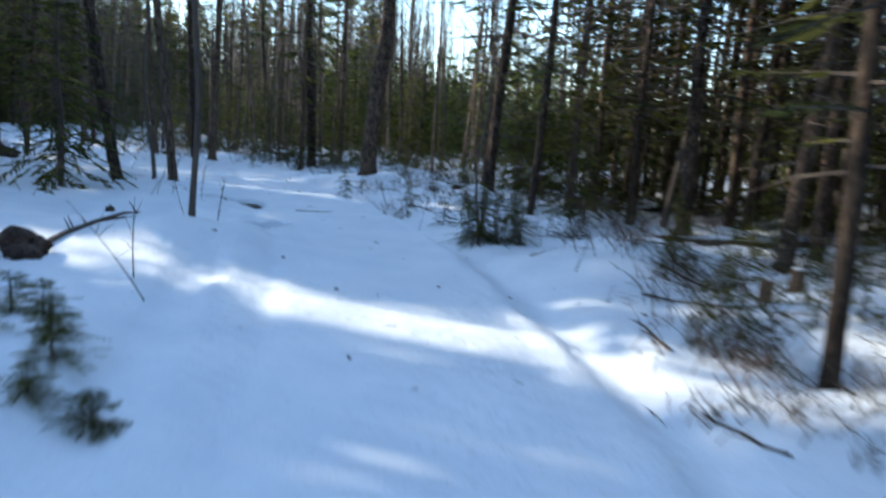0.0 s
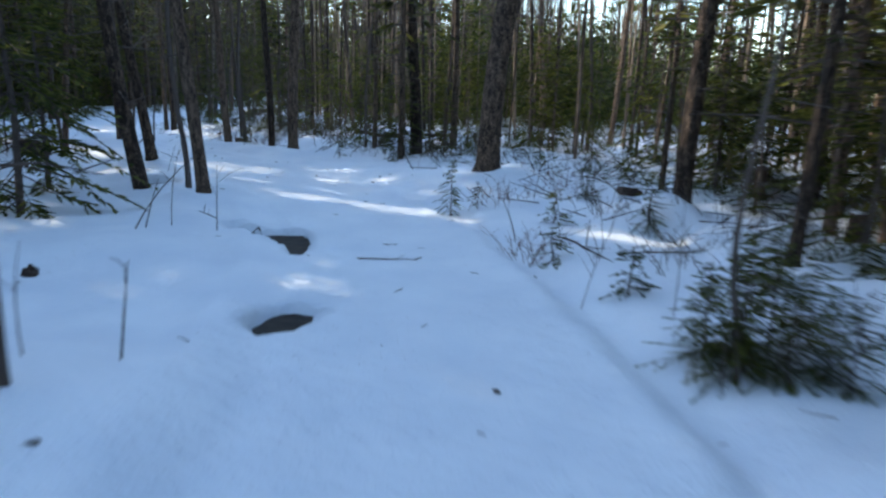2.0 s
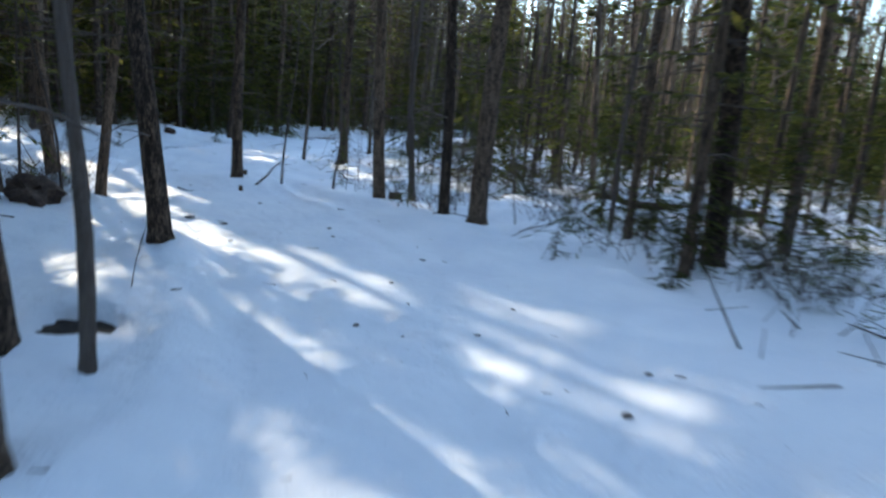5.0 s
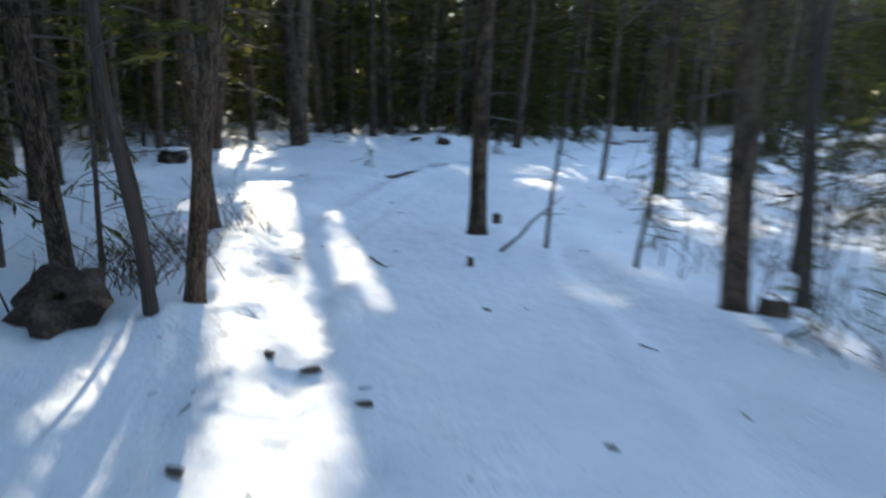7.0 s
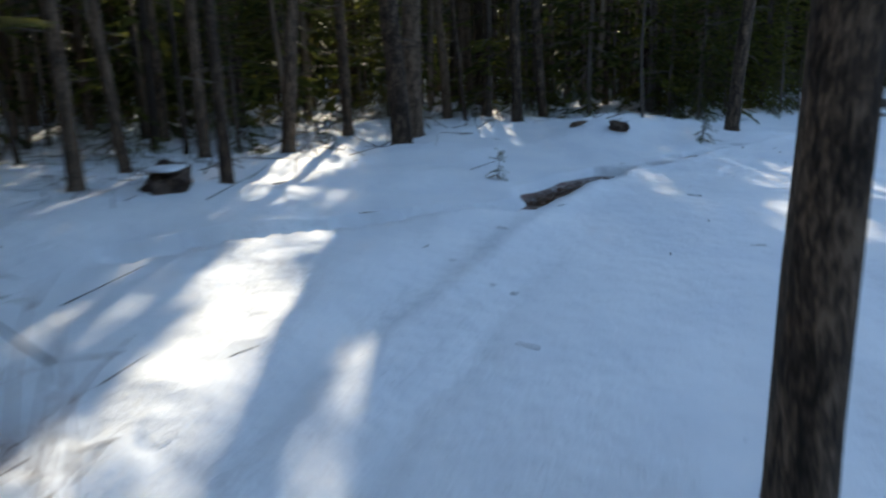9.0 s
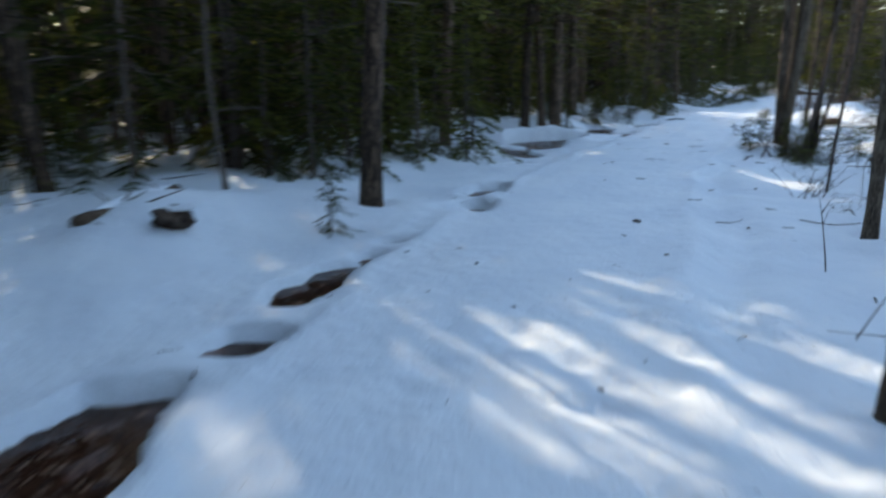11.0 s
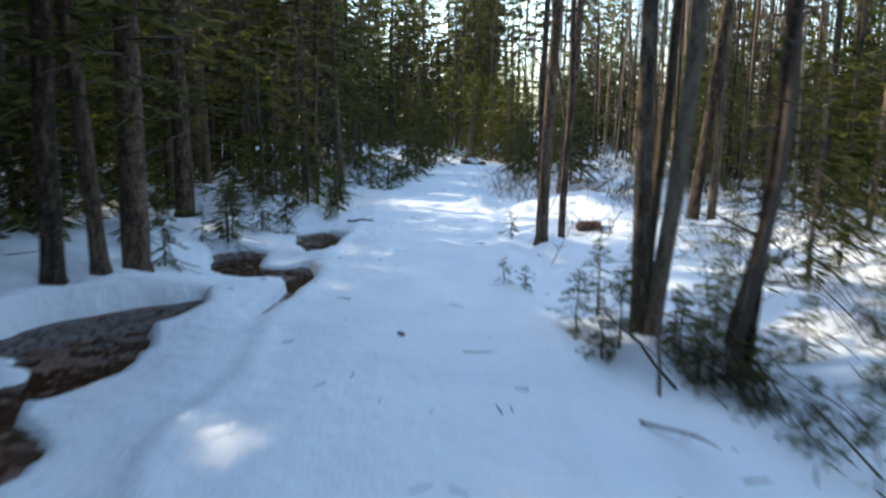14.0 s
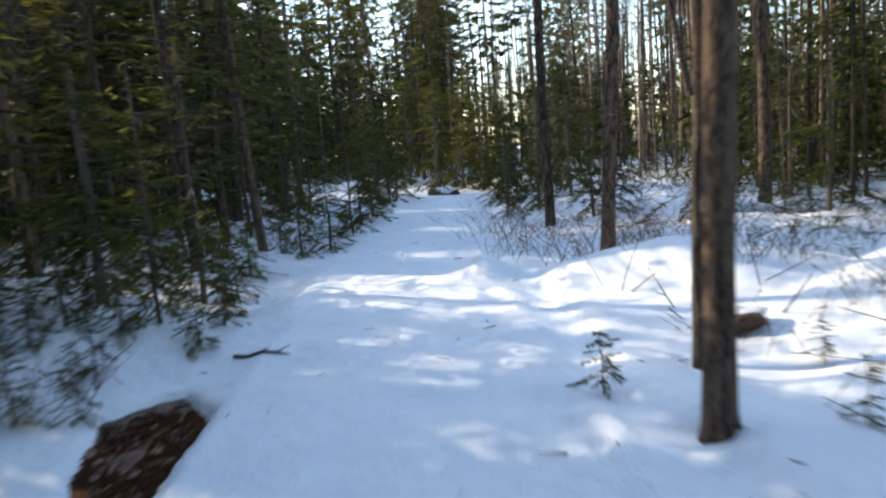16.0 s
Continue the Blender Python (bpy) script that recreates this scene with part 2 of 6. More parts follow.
# Drifts and humps: x, y, height, radius.
HUMPS = [(0.16, 12.55, 0.24, 0.8), (-0.6, 12.7, 0.12, 1.6), (-1.4, 21.6, 0.29, 1.0), (-26.9, 36.5, 0.13, 0.7), (-21.9, 28.85, 0.15, 0.7), (-16.8, 28.1, -0.06, 0.8), (-10.4, 20.85, 0.14, 0.5), (-4.18, 18.16, 0.16, 0.5), (-16.5, 23.5, 0.08, 0.5),
         (-22.2, 26.9, 0.24, 0.9), (-23.81, 44.65, 0.30, 0.7), (-24.66, 44.81, 0.28, 0.6), (-26.0, 44.9, 0.22, 0.35), (-29.61, 45.74, 0.25, 0.8), (1.64, 19.34, 0.25, 0.5),
         (0.21, 21.11, 0.22, 0.5), (-28.56, 41.83, 0.35, 0.9), (-27.43, 37.93, 0.16, 0.5), (-22.24, 28.37, 0.10, 1.0),
         (4.83, 14.4, 0.10, 0.9), (4.52, 13.12, 0.14, 0.6), (1.02, 8.79, 0.15, 0.9), (-6.54, 19.43, 0.15, 0.6), (-7.5, 20.2, 0.25, 0.5), (-23.6, 40.4, 0.13, 0.8), (-21.9, 43.55, 0.16, 0.9), (-7.7, 24.35, 0.12, 0.9), (-9.2, 24.25, 0.11, 0.7), (-12.1, 23.6, 0.13, 0.7), (1.78, 19.96, -0.08, 0.4), (-21.8, 36.95, 0.12, 0.8), (-26.17, 38.95, 0.1, 0.3)]
random.seed(5)
PRINTS = [(-14.4 + 0.25 * k + random.uniform(-0.08, 0.08), 21.65 - 0.014 * k + random.choice((-0.17, 0.17)) + random.uniform(-0.08, 0.08)) for k in range(30)]
PRINTS += [(-17.6 + random.uniform(-0.9, 0.9), 27.6 + random.uniform(-1.0, 0.9)) for k in range(26)]
PRINTS += [(-5.6 + random.uniform(-1.5, 1.5), 20.6 + random.uniform(-0.9, 0.6)) for k in range(22)]

PRINTS += [(-13.4 + 0.062 * k + random.uniform(-0.1, 0.1), 21.68 - 0.006 * k + random.gauss(0, 0.16)) for k in range(56)]

WELLS = []  # hollows round the trunks: x, y, radius


def trail_distance(x, y):
    """Distance to the trail's middle, and +1 to its left, -1 to its right."""
    d, side = np.full(x.shape, 1e9), np.zeros(x.shape)
    for (px, py), (wx, wy) in zip(fine_trail, trail_way):
        e = (x - px) ** 2 + (y - py) ** 2
        near = e < d
        d[near] = e[near]
        side[near] = np.sign(wx * (y - py) - wy * (x - px))[near]
    return np.sqrt(d), side


def from_outline(x, y, outline):
    """Distance from a closed outline, negative inside it."""
    best, inside = np.full(x.shape, 1e9), np.zeros(x.shape, bool)
    for (ax, ay), (bx, by) in zip(outline, outline[1:] + outline[:1]):
        ex, ey = bx - ax, by - ay
        t = np.clip(((x - ax) * ex + (y - ay) * ey) / (ex * ex + ey * ey + 1e-9), 0, 1)
        best = np.minimum(best, np.hypot(x - ax - t * ex, y - ay - t * ey))
        cross = (ay > y) != (by > y)
        inside ^= cross & (x < ax + ex * (y - ay) / (ey if abs(ey) > 1e-9 else 1e-9))
    return np.where(inside, -best, best)


def height(x, y):
    x, y = np.asarray(x, float), np.asarray(y, float)
    d, side = trail_distance(x, y)
    north = step(22.5, 25.5, y)
    wob = d + (0.05 + 0.07 * north) * vnoise(x / 0.9, y / 0.9, 7) + 0.03 * vnoise(x / 0.3, y / 0.3, 10)
    brim = np.where(side < 0, 1.26 - 0.22 * north, 1.22)
    off = step(brim - 0.05, brim + 0.6, wob)
    rough = 0.085 * vnoise(x / 2.4, y / 2.4, 1) + 0.05 * vnoise(x / 0.9, y / 0.9, 2) + 0.022 * vnoise(x / 0.37, y / 0.37, 3)
    z = off * (rough + 0.03 + 0.10 * step(1.8, 5.0, d)) + (1 - off) * (0.018 * vnoise(x / 1.3, y / 1.3, 4) + 0.004 * vnoise(x / 0.3, y / 0.3, 5))
    z += 0.5 * vnoise(x / 31, y / 31, 6) * step(14, 50, d)
    # the right side before the bend lies uneven over buried brush
    z += 0.075 * (vnoise(x / 0.6, y / 0.6, 13) + 0.5 * vnoise(x / 0.28, y / 0.28, 14)) * step(1.9, 3.2, d) * (side < 0) * step(70, 20, d)
    # the packed trail ends in a low crest with a trough outside it
    z += 0.035 * np.exp(-(((wob - brim + 0.07) / 0.09) ** 2))
    bend = step(17.5, 19.5, y) * step(29, 26, y)
    z -= np.where(side < 0, 0.10 - 0.085 * bend - 0.04 * north, 0.03 * (1 - north)) * np.exp(-(((wob - brim - 0.24) / 0.19) ** 2))
    # a rut along its other side, and faint sled tracks
    z -= 0.04 * np.exp(-(((wob - 0.78) / 0.075) ** 2)) * (side > 0) * (1 - north)
    z -= 0.008 * (np.exp(-(((d - 0.42) / 0.06) ** 2)) + np.exp(-(((d - 0.62) / 0.05) ** 2)) * (side < 0))
    # beside the stream the trail stands higher than its sides
    z -= north * (0.05 + 0.06 * step(25.8, 27.0, y)) * np.exp(-(((d - 2.1) / 0.8) ** 2))
    z += north * (side > 0) * 0.04 * np.exp(-(((wob - 1.15) / 0.2) ** 2)) * step(26.3, 25.6, y)
    for wx, wy, wr in WELLS:
        z -= 0.07 * np.exp(-((((x - wx) ** 2 + (y - wy) ** 2) / wr**2) ** 2))
    for hx, hy, hz, hr in HUMPS:
        z += hz * np.exp(-((x - hx) ** 2 + (y - hy) ** 2) / hr**2)
    for hx, hy in PRINTS:
        z -= 0.045 * np.exp(-((((x - hx) ** 2 + (y - hy) ** 2) / 0.08**2) ** 1.3))
    z = np.maximum(z, -0.085 + 0.25 * (z + 0.085))
    for x0, x1, y0, y1 in SOIL_BOXES:
        z = np.where((x > x0 - 0.1) & (x < x1 + 0.1) & (y > y0 - 0.1) & (y < y1 + 0.1), np.maximum(z, -0.03), z)
    edge = 0.05 * vnoise(x / 0.30, y / 0.30, 8) + 0.03 * vnoise(x / 0.12, y / 0.12, 9)
    for hx, hy, hr in HOLES:
        q = np.hypot(x - hx, y - hy) + edge - hr
        z = z - step(0.08, -0.05, q) * (z + 0.5)
    for outline in POOLS:
        px, py = [p[0] for p in outline], [p[1] for p in outline]
        k = np.flatnonzero((x > min(px) - 0.3) & (x < max(px) + 0.3) & (y > min(py) - 0.3) & (y < max(py) + 0.3))
        if len(k):
            q = from_outline(x[k], y[k], outline) + 0.6 * edge[k] - (0.08 if 26 < py[0] < 31.2 else 0.03 if py[0] > 18 else -0.04)
            for hx, hy, hr in ISLANDS:
                w = np.hypot(x[k] - hx, y[k] - hy) + 0.5 * edge[k]
                q = np.where(w < hr + 0.06, 0.06 - 0.12 * step(hr - 0.06, hr + 0.06, w), q)
                z[k] = np.where(w < hr + 0.15, np.minimum(z[k], -0.09), z[k])
            z[k] -= step(0.05, -0.05, q) * (z[k] + 0.5)
    return z


def ground_z(x, y):
    return float(height(np.array([x]), np.array([y]))[0])


def axis(stops, pitches, far):
    """Steps from the first to the last stop, finer where wanted, then widening to the horizon."""
    grow_out = np.cumsum(0.13 * 1.35 ** np.arange(1, 40))
    grow_out = grow_out[grow_out < far]
    inner = [np.arange(lo, hi, pitch) for lo, hi, pitch in zip(stops, stops[1:], pitches)]
    return np.concatenate([(stops[0] - grow_out)[::-1], *inner, [stops[-1]], stops[-1] + grow_out])


def mesh_object(name, verts, faces, material, parent=None, smooth=True, label=""):
    me = bpy.data.meshes.new(name)
    me.from_pydata(verts, [], faces)
    me.materials.append(material)
    if smooth:
        me.polygons.foreach_set("use_smooth", [True] * len(me.polygons))
    me.update()
    ob = new(name, me)
    ob.parent = parent
    if label:
        ob["label"] = label
    return ob


def part(name, mesh, parent, m=None, label="", kind=""):
    """A part that shares a mesh, under its thing."""
    ob = new(name, mesh)
    ob.parent = parent
    if m is not None:
        ob.matrix_basis = m
    return tagged(ob, label, kind=kind)


def build_ground():
    xs = axis((-34, -28, -17, -3, 0.5, 10), (0.14, 0.068, 0.09, 0.08, 0.085), 900)
    ys = axis((3.0, 14.2, 17.4, 23, 41.2, 60), (0.085, 0.08, 0.08, 0.07, 0.15), 900)
    gx, gy = np.meshgrid(xs, ys)
    gz = height(gx.ravel(), gy.ravel())
    w, h = len(xs), len(ys)
    k = np.arange(w * h).reshape(h, w)
    quads = np.stack([k[:-1, :-1], k[:-1, 1:], k[1:, 1:], k[1:, :-1]], -1).reshape(-1, 4)
    me = bpy.data.meshes.new("ground")
    me.vertices.add(w * h)
    me.vertices.foreach_set("co", np.stack([gx.ravel(), gy.ravel(), gz], -1).ravel())
    me.loops.add(quads.size)
    me.loops.foreach_set("vertex_index", quads.ravel())
    me.polygons.add(len(quads))
    me.polygons.foreach_set("loop_start", np.arange(0, quads.size, 4))
    me.polygons.foreach_set("use_smooth", np.ones(len(quads), bool))
    me.update(calc_edges=True)
    me.materials.append(SNOW)
    tagged(new("ground", me), "snow-covered forest floor with a packed trail and melted hollows", "ground", kind="structure")


def sheet(name, x0, x1, y0, y1, z, pitch, bumpy, material):
    xs, ys = np.arange(x0, x1 + pitch, pitch), np.arange(y0, y1 + pitch, pitch)
    gx, gy = np.meshgrid(xs, ys)
    gz = z + bumpy * (vnoise(gx / 0.25, gy / 0.25, 11) + 0.5 * vnoise(gx / 0.1, gy / 0.1, 12))
    w = len(xs)
    verts = np.stack([gx.ravel(), gy.ravel(), gz.ravel()], -1).tolist()
    faces = [(j * w + i, j * w + i + 1, (j + 1) * w + i + 1, (j + 1) * w + i) for j in range(len(ys) - 1) for i in range(w - 1)]
    return mesh_object(name, verts, faces, material)




# ---- tree pieces ----
def tube(verts, faces, points, radii, sides):
    """A tapered limb along points."""
    first = len(verts)
    for i, (p, r) in enumerate(zip(points, radii)):
        a = (points[min(i + 1, len(points) - 1)] - points[max(i - 1, 0)]).normalized()
        u = a.orthogonal().normalized()
        v = a.cross(u)
        for k in range(sides):
            c = 2 * math.pi * k / sides
            verts.append(p + (u * math.cos(c) + v * math.sin(c)) * r)
    for i in range(len(points) - 1):
        for k in range(sides):
            a, b = first + i * sides + k, first + i * sides + (k + 1) % sides
            faces.append((a, b, b + sides, a + sides))
    faces.append(tuple(range(first + (len(points) - 1) * sides, first + len(points) * sides)))


def data(name, verts, faces, material, smooth=False):
    me = bpy.data.meshes.new(name)
    me.from_pydata([tuple(v) for v in verts], [], faces)
    me.materials.append(material)
    if smooth:
        me.polygons.foreach_set("use_smooth", [True] * len(me.polygons))
    me.update()
    return me


def trunk_data(seed, material, sides=14, rings=18, crook=0.35):
    """A trunk one unit across and one unit high, with root flare, taper and a slight crook."""
    rnd = random.Random(seed)
    verts, faces = [], []
    ph = [rnd.uniform(0, 6.28) for _ in range(6)]
    for i in range(rings + 1):
        h = (i / rings) ** 1.9
        r = 0.5 * (1 - 0.86 * h) * (1 + 0.55 * math.exp(-h * 130))
        cx = crook * (math.sin(h * 9 + ph[0]) - math.sin(ph[0])) * min(1, h * 6)
        cy = crook * (math.sin(h * 7 + ph[1]) - math.sin(ph[1])) * min(1, h * 6)
        for k in range(sides):
            c = 2 * math.pi * k / sides
            lobes = 1 + 0.30 * math.exp(-h * 160) * math.sin(4 * c + ph[2]) + 0.05 * math.sin(3 * c + ph[3] + h * 20) + rnd.uniform(-0.07, 0.07)
            verts.append(Vector((cx + math.cos(c) * r * lobes, cy + math.sin(c) * r * lobes, h - 0.012)))
    for i in range(rings):
        for k in range(sides):
            a, b = i * sides + k, i * sides + (k + 1) % sides
            faces.append((a, b, b + sides, a + sides))
    faces.append(tuple(range(rings * sides, (rings + 1) * sides)))
    return data("trunk", verts, faces, material, True)


def blade(verts, faces, p, way, length, width, up, crossed=True):
    """One needled twig: one or two narrow diamonds."""
    side = way.cross(up)
    if side.length < 1e-4:
        side = way.orthogonal()
    side.normalize()
    flat = side.cross(way).normalized()
    tip, mid = p + way * length, p + way * length * 0.42
    for s in (side, flat * 0.7) if crossed else (side + flat * (((p.x * 37.1 + p.y * 17.3) % 2) - 1),):
        n = len(verts)
        verts.extend((p, mid + s * width, tip, mid - s * width))
        faces.append((n, n + 1, n + 2, n + 3))


def bough(wood, green, rnd, p, way, length, droop, pairs, twig, width, bare=0.12, thick=0.010, crossed=True):
    """A conifer branch with its side twigs."""
    pts = []
    for i in range(5):
        s = i / 4
        pts.append(p + way * length * s + Vector((0, 0, -droop * length * s * s + 0.12 * length * s * s * s)))
    tube(wood[0], wood[1], pts[::2], [thick, thick * 0.6, thick * 0.2], 3)
    for j in range(pairs):
        s = bare + (1 - bare) * (j + rnd.uniform(0.2, 0.8)) / pairs
        i = min(3, int(s * 4))
        q = pts[i].lerp(pts[i + 1], s * 4 - i)
        along = (pts[i + 1] - pts[i]).normalized()
        out = along.cross(Vector((0, 0, 1)))
        if out.length < 1e-3:
            out = Vector((1, 0, 0))
        out.normalize()
        for sg in (-1, 1):
            if rnd.random() < 0.1:
                continue
            a = rnd.uniform(0.55, 1.05)
            d = (along * a + out * sg + Vector((0, 0, rnd.uniform(-0.55, 0.25)))).normalized()
            t = twig * (1.15 - 0.75 * s) * rnd.uniform(0.6, 1.3)
            blade(green[0], green[1], q, d, t, width * rnd.uniform(0.7, 1.3), Vector((0, 0, 1)), crossed)
    blade(green[0], green[1], pts[3], (pts[4] - pts[3]).normalized(), length * 0.2 + twig * 0.4, width * 0.8, Vector((0, 0, 1)))


def spruce_data(seed, high, wide, whorl, arms, pairs, twig, width, low=0.06):
    """A young spruce: the wood and the needles as two meshes."""
    rnd = random.Random(seed)
    wood, green = ([], []), ([], [])
    tube(wood[0], wood[1], [Vector((0.02 * math.sin(i), 0.02 * math.cos(i * 1.7), high * i / 6 - 0.05)) for i in range(7)],
         [0.012 * high * (1 - 0.9 * i / 6) + 0.004 for i in range(7)], 6)
    count = int(high / whorl * arms * 0.8)
    lop, gaps = rnd.uniform(0, 6.28), [(rnd.uniform(0, 6.28), rnd.uniform(0.1, 0.8) * high) for _ in range(5)]
    for k in range(count):
        z = high * (low + (0.97 - low) * ((k + rnd.uniform(-2, 2)) / count)) if k > 2 else high * low
        f, a = 1 - z / high, rnd.uniform(0, 6.28)
        if any(abs((a - g + 3.14) % 6.28 - 3.14) < 0.55 and abs(z - h) < 0.11 * high for g, h in gaps):
            continue
        n = (wide * f**0.6 * (1 + 0.25 * math.cos(a - lop)) + 0.05) * rnd.choice((0.35, 0.6, 0.8, 0.95, 1.1, 1.25))
        rise = 0.30 - 0.75 * f + rnd.uniform(-0.3, 0.25)
        way = Vector((math.cos(a), math.sin(a), rise)).normalized()
        bough(wood, green, rnd, Vector((0, 0, z)), way, n, rnd.uniform(0.1, 0.5), max(3, int(pairs * n / wide + 1)), twig, width, bare=rnd.choice((0.1, 0.2, 0.45)), thick=0.006 + 0.003 * n)
    blade(green[0], green[1], Vector((0, 0, high * 0.9)), Vector((0, 0, 1)), high * 0.12, width, Vector((1, 0, 0)))
    return data("stem", *wood, TWIG), data("needles", *green, YOUNG)


def crown_data(seed, low, high, wide, count, pairs, twig, width):
    """The green crown of a tall conifer, from low to high metres."""
    rnd = random.Random(seed)
    wood, green = ([], []), ([], [])
    for k in range(count):
        s = (k + rnd.random()) / count
        z = low + (high - low) * s
        f = (1 - s) ** 0.7 * min(1, 0.45 + s * 3)
        a = k * 2.4 + rnd.uniform(-0.4, 0.4)
        n = (wide * f + 0.15) * rnd.uniform(0.55, 1.2)
        way = Vector((math.cos(a), math.sin(a), rnd.uniform(-0.30, 0.15) + 0.3 * s)).normalized()
        bough(wood, green, rnd, Vector((0, 0, z)), way, n, 0.25, max(3, int(pairs * n / wide + 1)), twig, width, bare=0.25, thick=0.016, crossed=False)
    return data("branchwork", *wood, TWIG), data("crown", *green, NEEDLE)


def dead_limbs(seed, count, low, high, reach):
    """Bare dead branches on a conifer's lower trunk."""
    rnd = random.Random(seed)
    verts, faces = [], []
    for k in range(count):
        z, a = low + (high - low) * (k + rnd.random()) / count, rnd.uniform(0, 6.28)
        n = reach * rnd.uniform(0.25, 1.0)
        way = Vector((math.cos(a), math.sin(a), rnd.uniform(-0.25, 0.2)))
        bend = Vector((rnd.uniform(-0.3, 0.3), rnd.uniform(-0.3, 0.3), rnd.uniform(-0.35, 0.1)))
        pts = [Vector((0, 0, z)) + way * n * s + bend * n * s * s for s in (0, 0.5, 1)]
        tube(verts, faces, pts, [0.013, 0.008, 0.003], 3)
        for _ in range(2):
            s = rnd.uniform(0.3, 0.8)
            p = pts[0].lerp(pts[2], s)
            q = p + Vector((rnd.uniform(-1, 1), rnd.uniform(-1, 1), rnd.uniform(-0.6, 0.3))) * n * 0.35
            tube(verts, faces, [p, q], [0.005, 0.002], 3)
    return data("deadwood", verts, faces, TWIG)


def bare_crown(seed, low, high, wide, count):
    """The leafless crown of a broadleaved tree."""
    rnd = random.Random(seed)
    verts, faces = [], []
    for k in range(count):
        s = (k + rnd.random()) / count
        z, a = low + (high - low) * s, k * 2.4 + rnd.uniform(-0.5, 0.5)
        n = (wide * (1 - s) ** 0.6 + 0.4) * rnd.uniform(0.6, 1.2)
        way = Vector((math.cos(a), math.sin(a), rnd.uniform(0.5, 1.3))).normalized()
        kink = Vector((rnd.uniform(-0.2, 0.2), rnd.uniform(-0.2, 0.2), rnd.uniform(0, 0.4)))
        pts = [Vector((0, 0, z)) + way * n * t + kink * n * t * t for t in (0, 0.3, 0.65, 1)]
        tube(verts, faces, pts, [0.030 * (1.2 - s), 0.022 * (1.2 - s), 0.013, 0.004], 4)
        for _ in range(6):
            t = rnd.uniform(0.25, 0.95)
            i = min(2, int(t * 3))
            p = pts[i].lerp(pts[i + 1], t * 3 - i)
            q = p + Vector((rnd.uniform(-1, 1), rnd.uniform(-1, 1), rnd.uniform(0.1, 1.1))) * n * 0.35
            m = p.lerp(q, 0.5) + Vector((rnd.uniform(-0.1, 0.1), rnd.uniform(-0.1, 0.1), 0))
            tube(verts, faces, [p, m, q], [0.009, 0.006, 0.002], 3)
    return data("crown", verts, faces, TWIG)


TRUNKS = [trunk_data(s, BARK) for s in range(5)]
PALE_TRUNKS = [trunk_data(20 + s, PALE, crook=0.5) for s in range(4)]
POLES = [trunk_data(40 + s, TWIG, sides=7, rings=12, crook=1.1) for s in range(4)]
CROWNS = [crown_data(60 + s, 5.2 + 0.5 * s, 15.0, 1.9, 64, 7, 0.62, 0.115) for s in range(3)]
LOW_CROWNS = [crown_data(70 + s, 2.3, 14.0, 2.1, 84, 16, 0.40, 0.038) for s in range(3)]
BOUGHS = [crown_data(75 + s, 1.3 + 0.15 * s, 5.0, 1.25, 30, 18, 0.21, 0.021) for s in range(3)]
DEADWOOD = [dead_limbs(80 + s, 26, 1.1, 6.5, 1.15) for s in range(3)]
BARE_CROWNS = [bare_crown(90 + s, 4.0, 14.0, 2.0, 24) for s in range(3)]
SPRUCES = [spruce_data(100 + s, 3.4, 1.15, 0.17, 6, 12, 0.26, 0.019) for s in range(4)]
THIN_SPRUCES = [spruce_data(120 + s, 3.4, 0.90, 0.21, 4, 6, 0.28, 0.020, low=0.14) for s in range(3)]
SEEDLINGS = [spruce_data(140 + s, 0.7, 0.30, 0.07, 5, 6, 0.085, 0.011) for s in range(4)]

LABELS = {"conifer": ("tall conifer with rough grey-brown bark and dead lower branches", "conifer"),
          "boughed": ("tall spruce with green boughs hanging low over the snow", "spruce"),
          "bare": ("leafless broadleaved tree with pale grey bark in snow", "broadleaf tree"),
          "pole": ("thin bare young tree stem standing in the snow", "sapling")}
NAMES = {"conifer": "conifer_tree", "boughed": "spruce_tree", "bare": "broadleaf_tree", "pole": "sapling"}
planted = []
flat_way = Vector((sun_way.x, sun_way.y)).normalized()
rise = math.tan(SUN_UP)

# Where the sun comes through to the snow, as ovals along the sun's way: x, y, half length, half width.
SUN_START = [(3.2, 10.85, 1.4, 0.33), (0.9, 11.2, 1.5, 0.16), (5.5, 10.2, 0.9, 0.09), (3.35, 8.7, 0.22, 0.07), (3.65, 9.0, 0.42, 0.07), (4.45, 9.05, 0.22, 0.07),
             (-4.3, 21.6, 0.7, 0.12), (-2.6, 19.0, 1.8, 0.09), (-1.3, 18.65, 0.9, 0.09), (-3.3, 19.6, 0.8, 0.06), (-0.4, 15.35, 0.3, 0.12), (-0.7, 15.8, 0.15, 0.08), (1.6, 18.15, 0.5, 0.15), (-0.5, 21.9, 0.4, 0.15)]
SUN_BEND = [(-3.85, 21.05, 1.05, 0.28), (-6.4, 21.3, 1.0, 0.36), (-11.5, 21.55, 4.3, 0.35), (-12.0, 22.3, 1.8, 0.13), (-10.0, 23.6, 0.8, 0.10), (-10.2, 24.2, 0.5, 0.10), (-8.3, 21.85, 0.25, 0.10),
            (-9.2, 20.4, 1.1, 0.16), (-5.6, 20.0, 0.7, 0.16), (-7.0, 19.5, 1.0, 0.15), (-4.8, 21.8, 0.5, 0.06), (-3.7, 22.05, 0.4, 0.06), (-15.8, 24.3, 0.9, 0.05), (-15.9, 26.0, 0.6, 0.10), (-8.4, 24.25, 0.4, 0.15)]
